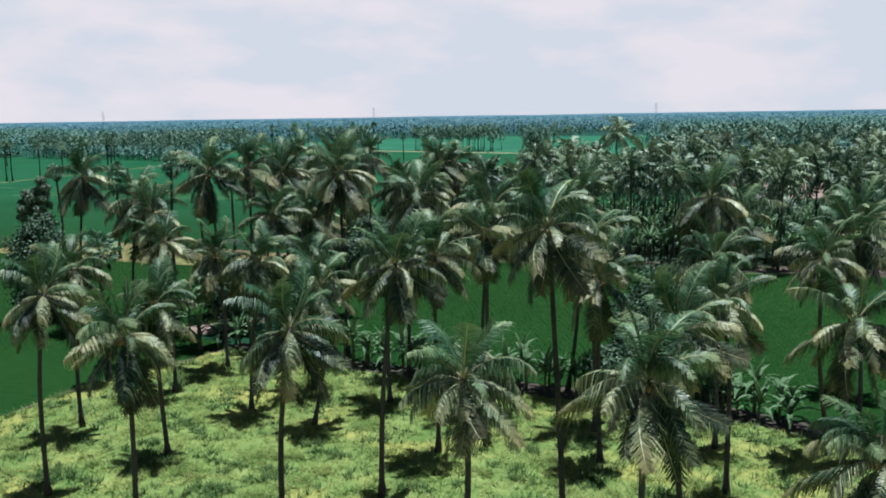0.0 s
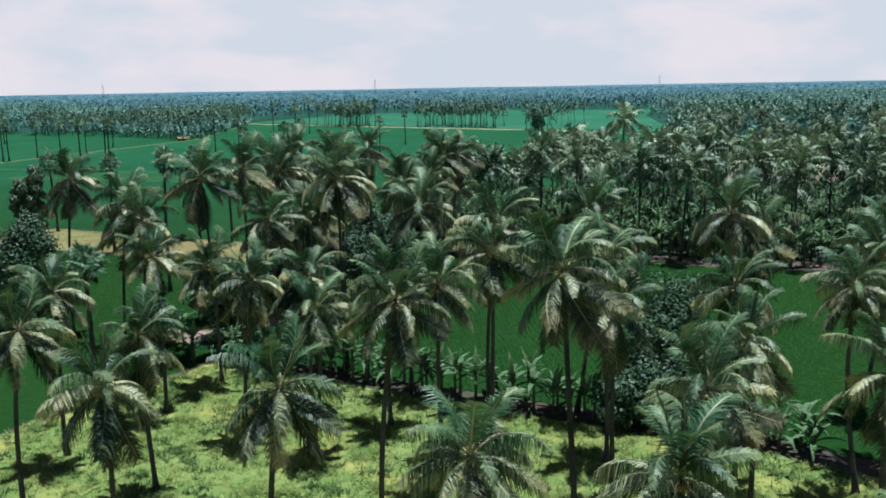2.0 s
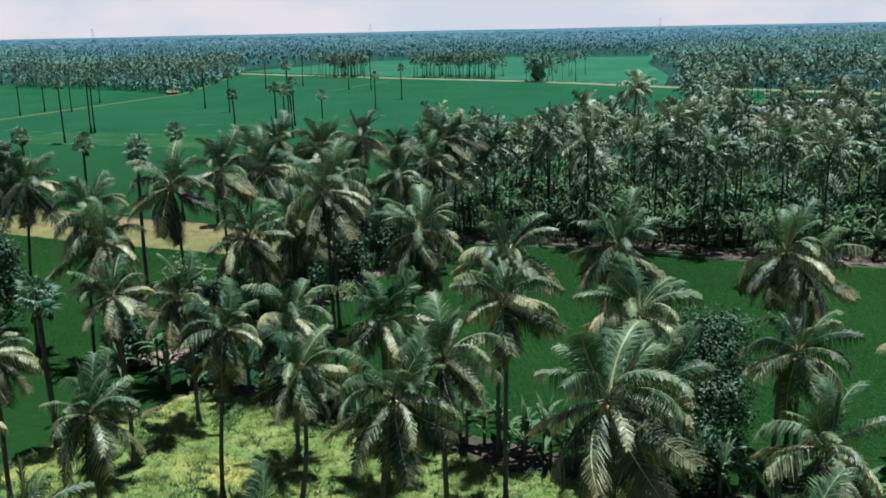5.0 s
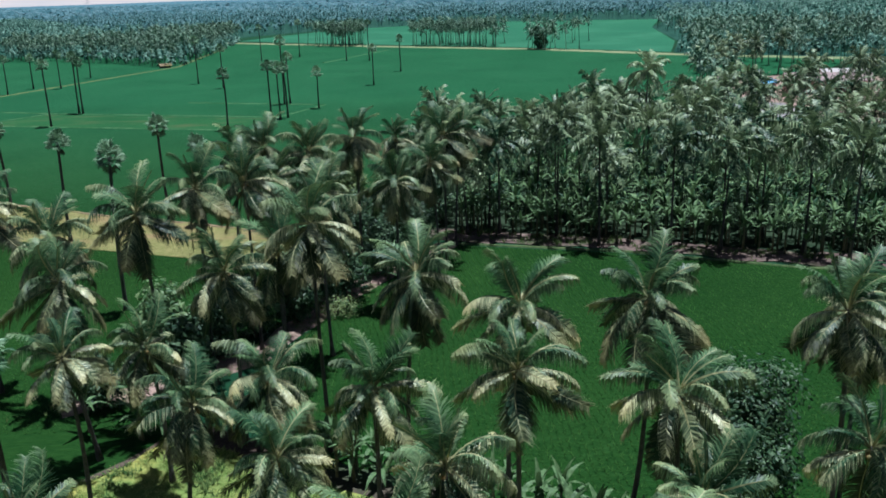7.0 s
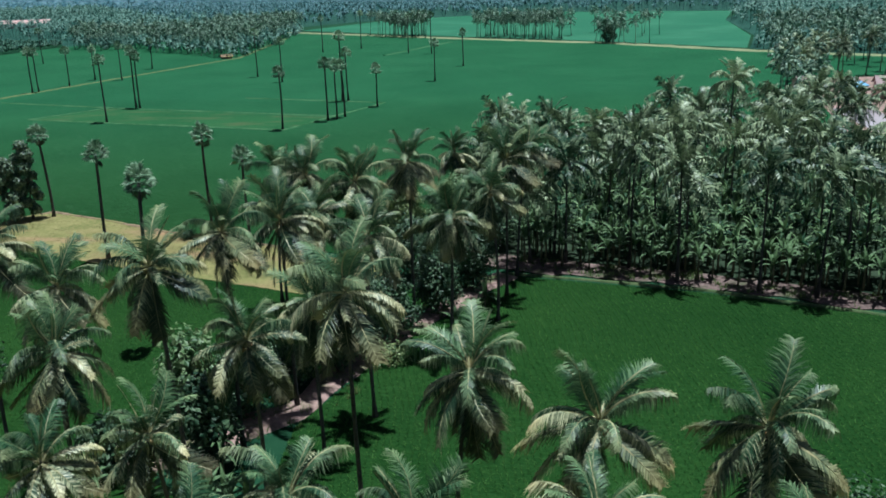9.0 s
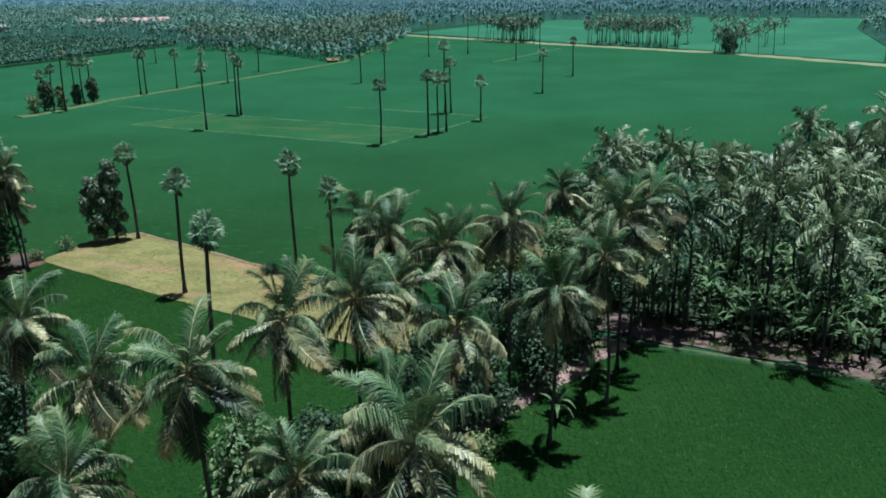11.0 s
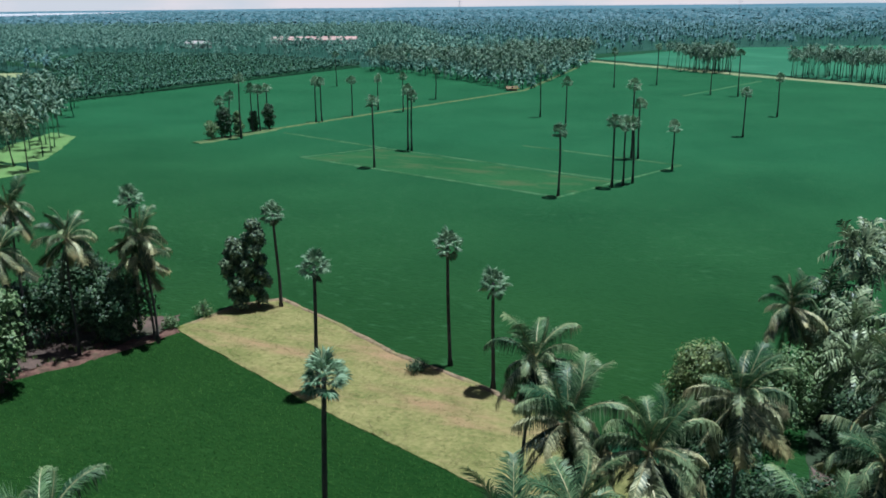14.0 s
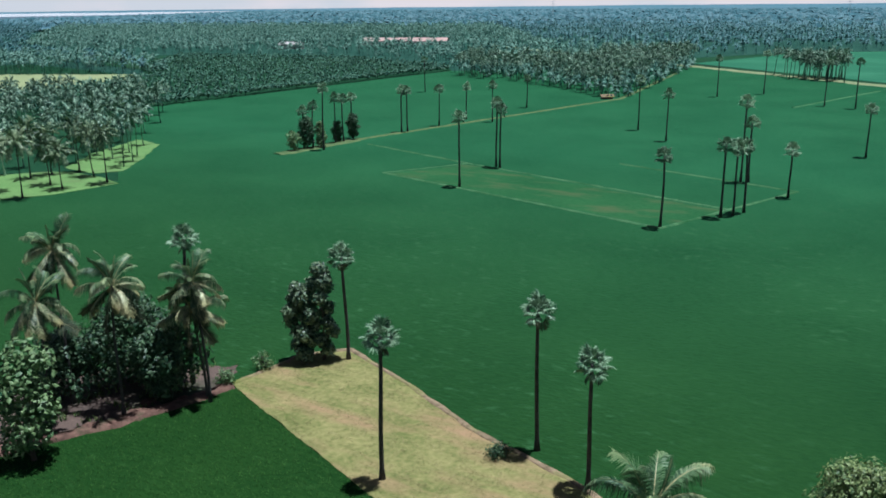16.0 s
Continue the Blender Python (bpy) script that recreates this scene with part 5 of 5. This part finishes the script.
def pylon(height, label):
    """A lattice power pylon: four legs, bracing and cross-arms."""
    ob = new("power_pylon")
    w0, w1 = height * 0.09, height * 0.018
    for sx, sy in ((1, 1), (1, -1), (-1, 1), (-1, -1)):
        f = Form()
        f.tube([(sx * w0, sy * w0, -0.2), (sx * w1 * 1.6, sy * w1 * 1.6, height * 0.62), (sx * w1, sy * w1, height)], [0.14, 0.12, 0.1], 4)
        part("leg", f.mesh("leg", M_STEEL), ob)
    f = Form()
    for i in range(8):
        z0, z1 = height * i / 8, height * (i + 1) / 8
        a, b = w0 + (w1 - w0) * i / 8, w0 + (w1 - w0) * (i + 1) / 8
        for s in (-1, 1):
            f.tube([(-a, s * a, z0), (b, s * b, z1)], [0.06, 0.06], 3)
            f.tube([(s * a, -a, z0), (s * b, b, z1)], [0.06, 0.06], 3)
    part("bracing", f.mesh("bracing", M_STEEL), ob)
    for z, r in ((0.68, 0.16), (0.82, 0.13), (0.94, 0.10)):
        f = Form()
        f.tube([(-height * r, 0, height * z), (0, 0, height * (z + 0.03)), (height * r, 0, height * z)], [0.08, 0.14, 0.08], 4)
        part("cross_arm", f.mesh("cross_arm", M_STEEL), ob)
    return tagged(ob, label, "power pylon", group="pylons on the horizon")


tower = pylon(46.0, "grey lattice power pylon on the horizon")
tower.matrix_basis = pose(555, 2100, 0)
for x in (-127, -773):
    copy_thing(tower, pose(x, 2100, 0))

b = Form()
for r, z in ((1850, 4), (2600, 7), (3600, 12), (4700, 22)):
    for k in range(96):
        an = 2 * math.pi * k / 96
        b.v.append((r * math.cos(an), r * math.sin(an), z + (2.5 * noise.noise((r * 0.01, k * 0.7, 0)) if r > 2600 else 0)))
for j in range(3):
    for k in range(96):
        b.f.append((j * 96 + k, j * 96 + (k + 1) % 96, (j + 1) * 96 + (k + 1) % 96, (j + 1) * 96 + k))
tagged(new("backdrop", b.mesh("backdrop", M_HAZE, True)), "wooded plain at the horizon, haze painted blue into it", "backdrop", kind="structure")


# ---- grass, rice and stubble ----
def tufts(name, places, low, high, blades, width, lean, material, seed, label, category):
    """Upright blades in small bunches, all in one mesh."""
    r = np.random.RandomState(seed)
    p = np.repeat(np.array(places, float), blades, axis=0)
    n = len(p)
    an = r.uniform(0, 2 * np.pi, n)
    h = r.uniform(low, high, n)
    le = r.uniform(0.2, 1.0, n) * lean * h
    base = np.c_[p + r.normal(0, 0.05, (n, 2)), np.full(n, -0.04)]
    side = np.c_[-np.sin(an), np.cos(an), np.zeros(n)] * width / 2
    tip = base + np.c_[np.cos(an) * le, np.sin(an) * le, h]
    v = np.stack([base - side, base + side, tip], 1).reshape(-1, 3)
    me = bpy.data.meshes.new(name)
    me.vertices.add(len(v))
    me.vertices.foreach_set("co", v.ravel())
    me.loops.add(len(v))
    me.loops.foreach_set("vertex_index", np.arange(len(v), dtype=np.int32))
    me.polygons.add(n)
    me.polygons.foreach_set("loop_start", np.arange(0, 3 * n, 3, dtype=np.int32))
    me.polygons.foreach_set("loop_total", np.full(n, 3, dtype=np.int32))
    me.materials.append(material)
    me.update(calc_edges=True)
    return tagged(new(name, me), label, category, kind="stuff")


def in_poly(poly, pts):
    x, y = pts[:, 0], pts[:, 1]
    hit = np.zeros(len(pts), bool)
    for (x0, y0), (x1, y1) in zip(poly, poly[1:] + poly[:1]):
        if y0 != y1:
            hit ^= ((y0 > y) != (y1 > y)) & (x < (x1 - x0) * (y - y0) / (y1 - y0) + x0)
    return pts[hit]


def rows_of(poly, x0, x1, y0, y1, gap_x, gap_y, turn, seed, jitter=0.05):
    """Planting rows over a field."""
    r = np.random.RandomState(seed)
    c, s = math.cos(radians(turn)), math.sin(radians(turn))
    size = max(x1 - x0, y1 - y0) * 0.75
    a, b = np.meshgrid(np.arange(-size, size, gap_x), np.arange(-size, size, gap_y))
    a, b = a.ravel() + r.normal(0, jitter, a.size), b.ravel() + r.normal(0, jitter, a.size)
    a = a + 0.25 * np.sin(b * 0.35) + 0.2 * np.sin(b * 0.13 + 1)
    pts = np.c_[(x0 + x1) / 2 + a * c - b * s, (y0 + y1) / 2 + a * s + b * c]
    pts = pts[(pts[:, 0] > x0) & (pts[:, 0] < x1) & (pts[:, 1] > y0) & (pts[:, 1] < y1)]
    return in_poly(poly, pts)


r = np.random.RandomState(9)
cand = in_poly(GRASS_PLOT, np.c_[r.uniform(-44, 34, 60000), r.uniform(28, 92, 60000)])
keep = np.array([noise.noise((x * 0.35, y * 0.35, 3)) + 0.6 * noise.noise((x * 1.3, y * 1.3, 7)) for x, y in cand])
tufts("grass", cand[keep + r.uniform(-0.5, 0.5, len(cand)) > -0.1], 0.10, 0.30, 5, 0.12, 2.8, M_BLADE, 1, "uneven yellow-green grass tufts on the plot", "grass")
tall = cand[(keep + r.uniform(-0.2, 0.2, len(cand)) > 0.32)][:7000]
tufts("weeds", tall, 0.22, 0.5, 7, 0.10, 2.2, M_BLADE, 6, "taller pale weeds among the grass", "weeds")
tufts("weeds", cand[(keep + r.uniform(-0.15, 0.15, len(cand)) < -0.30)][:6500], 0.25, 0.6, 6, 0.11, 1.7, M_WEED, 16, "low leafy green weeds in patches on the plot", "weeds")
tufts("rice_plants", rows_of(NEAR_PADDY, -20, 62, 68, 143, 0.60, 0.24, 6, 2, 0.045), 0.12, 0.24, 3, 0.08, 1.9, M_RICE, 2, "young rice plants in wavy planted rows", "rice")
tufts("rice_plants", rows_of(WEST_PADDY, -104, -14, 92, 162, 0.45, 0.36, -25, 3, 0.14), 0.14, 0.30, 4, 0.045, 1.6, M_RICE, 3, "dense green rice plants beside the stubble plot", "rice")
cand = in_poly(STRAW_EDGE, np.c_[r.uniform(-84, -10, 48000), r.uniform(134, 178, 48000)])
rough = np.array([noise.noise((x * 0.22, y * 0.5, 11)) + 0.7 * noise.noise((x * 0.8, y * 0.9, 5)) for x, y in cand])
cand = cand[rough + r.uniform(-0.35, 0.35, len(cand)) > -0.12]
tufts("stubble", cand + 0, 0.08, 0.22, 3, 0.08, 2.6, M_STUB, 4, "dry yellow grass and stubble tufts", "grass")
for area, low, high, size in ((GROVE_SOIL, (-4, 88), (140, 154), 40000), (WEST_EARTH, (-110, 100), (-82, 168), 6000), (ragged([(-38, 94), (-26, 98), (-16, 105), (-9, 121), (-2, 132), (3, 142), (-3, 144), (-10, 134), (-16, 122), (-22, 110), (-30, 101)], 1.0, 0.8, 7), (-38, 92), (4, 146), 9000)):
    cand = in_poly(area, np.c_[r.uniform(low[0], high[0], size), r.uniform(low[1], high[1], size)])
    rough = np.array([noise.noise((x * 0.4, y * 0.4, 2)) for x, y in cand])
    tufts("weeds", cand[rough + r.uniform(-0.2, 0.2, len(cand)) > 0.13], 0.2, 0.7, 6, 0.09, 1.0, M_WEED, 8, "green weeds growing on the bare soil", "weeds")
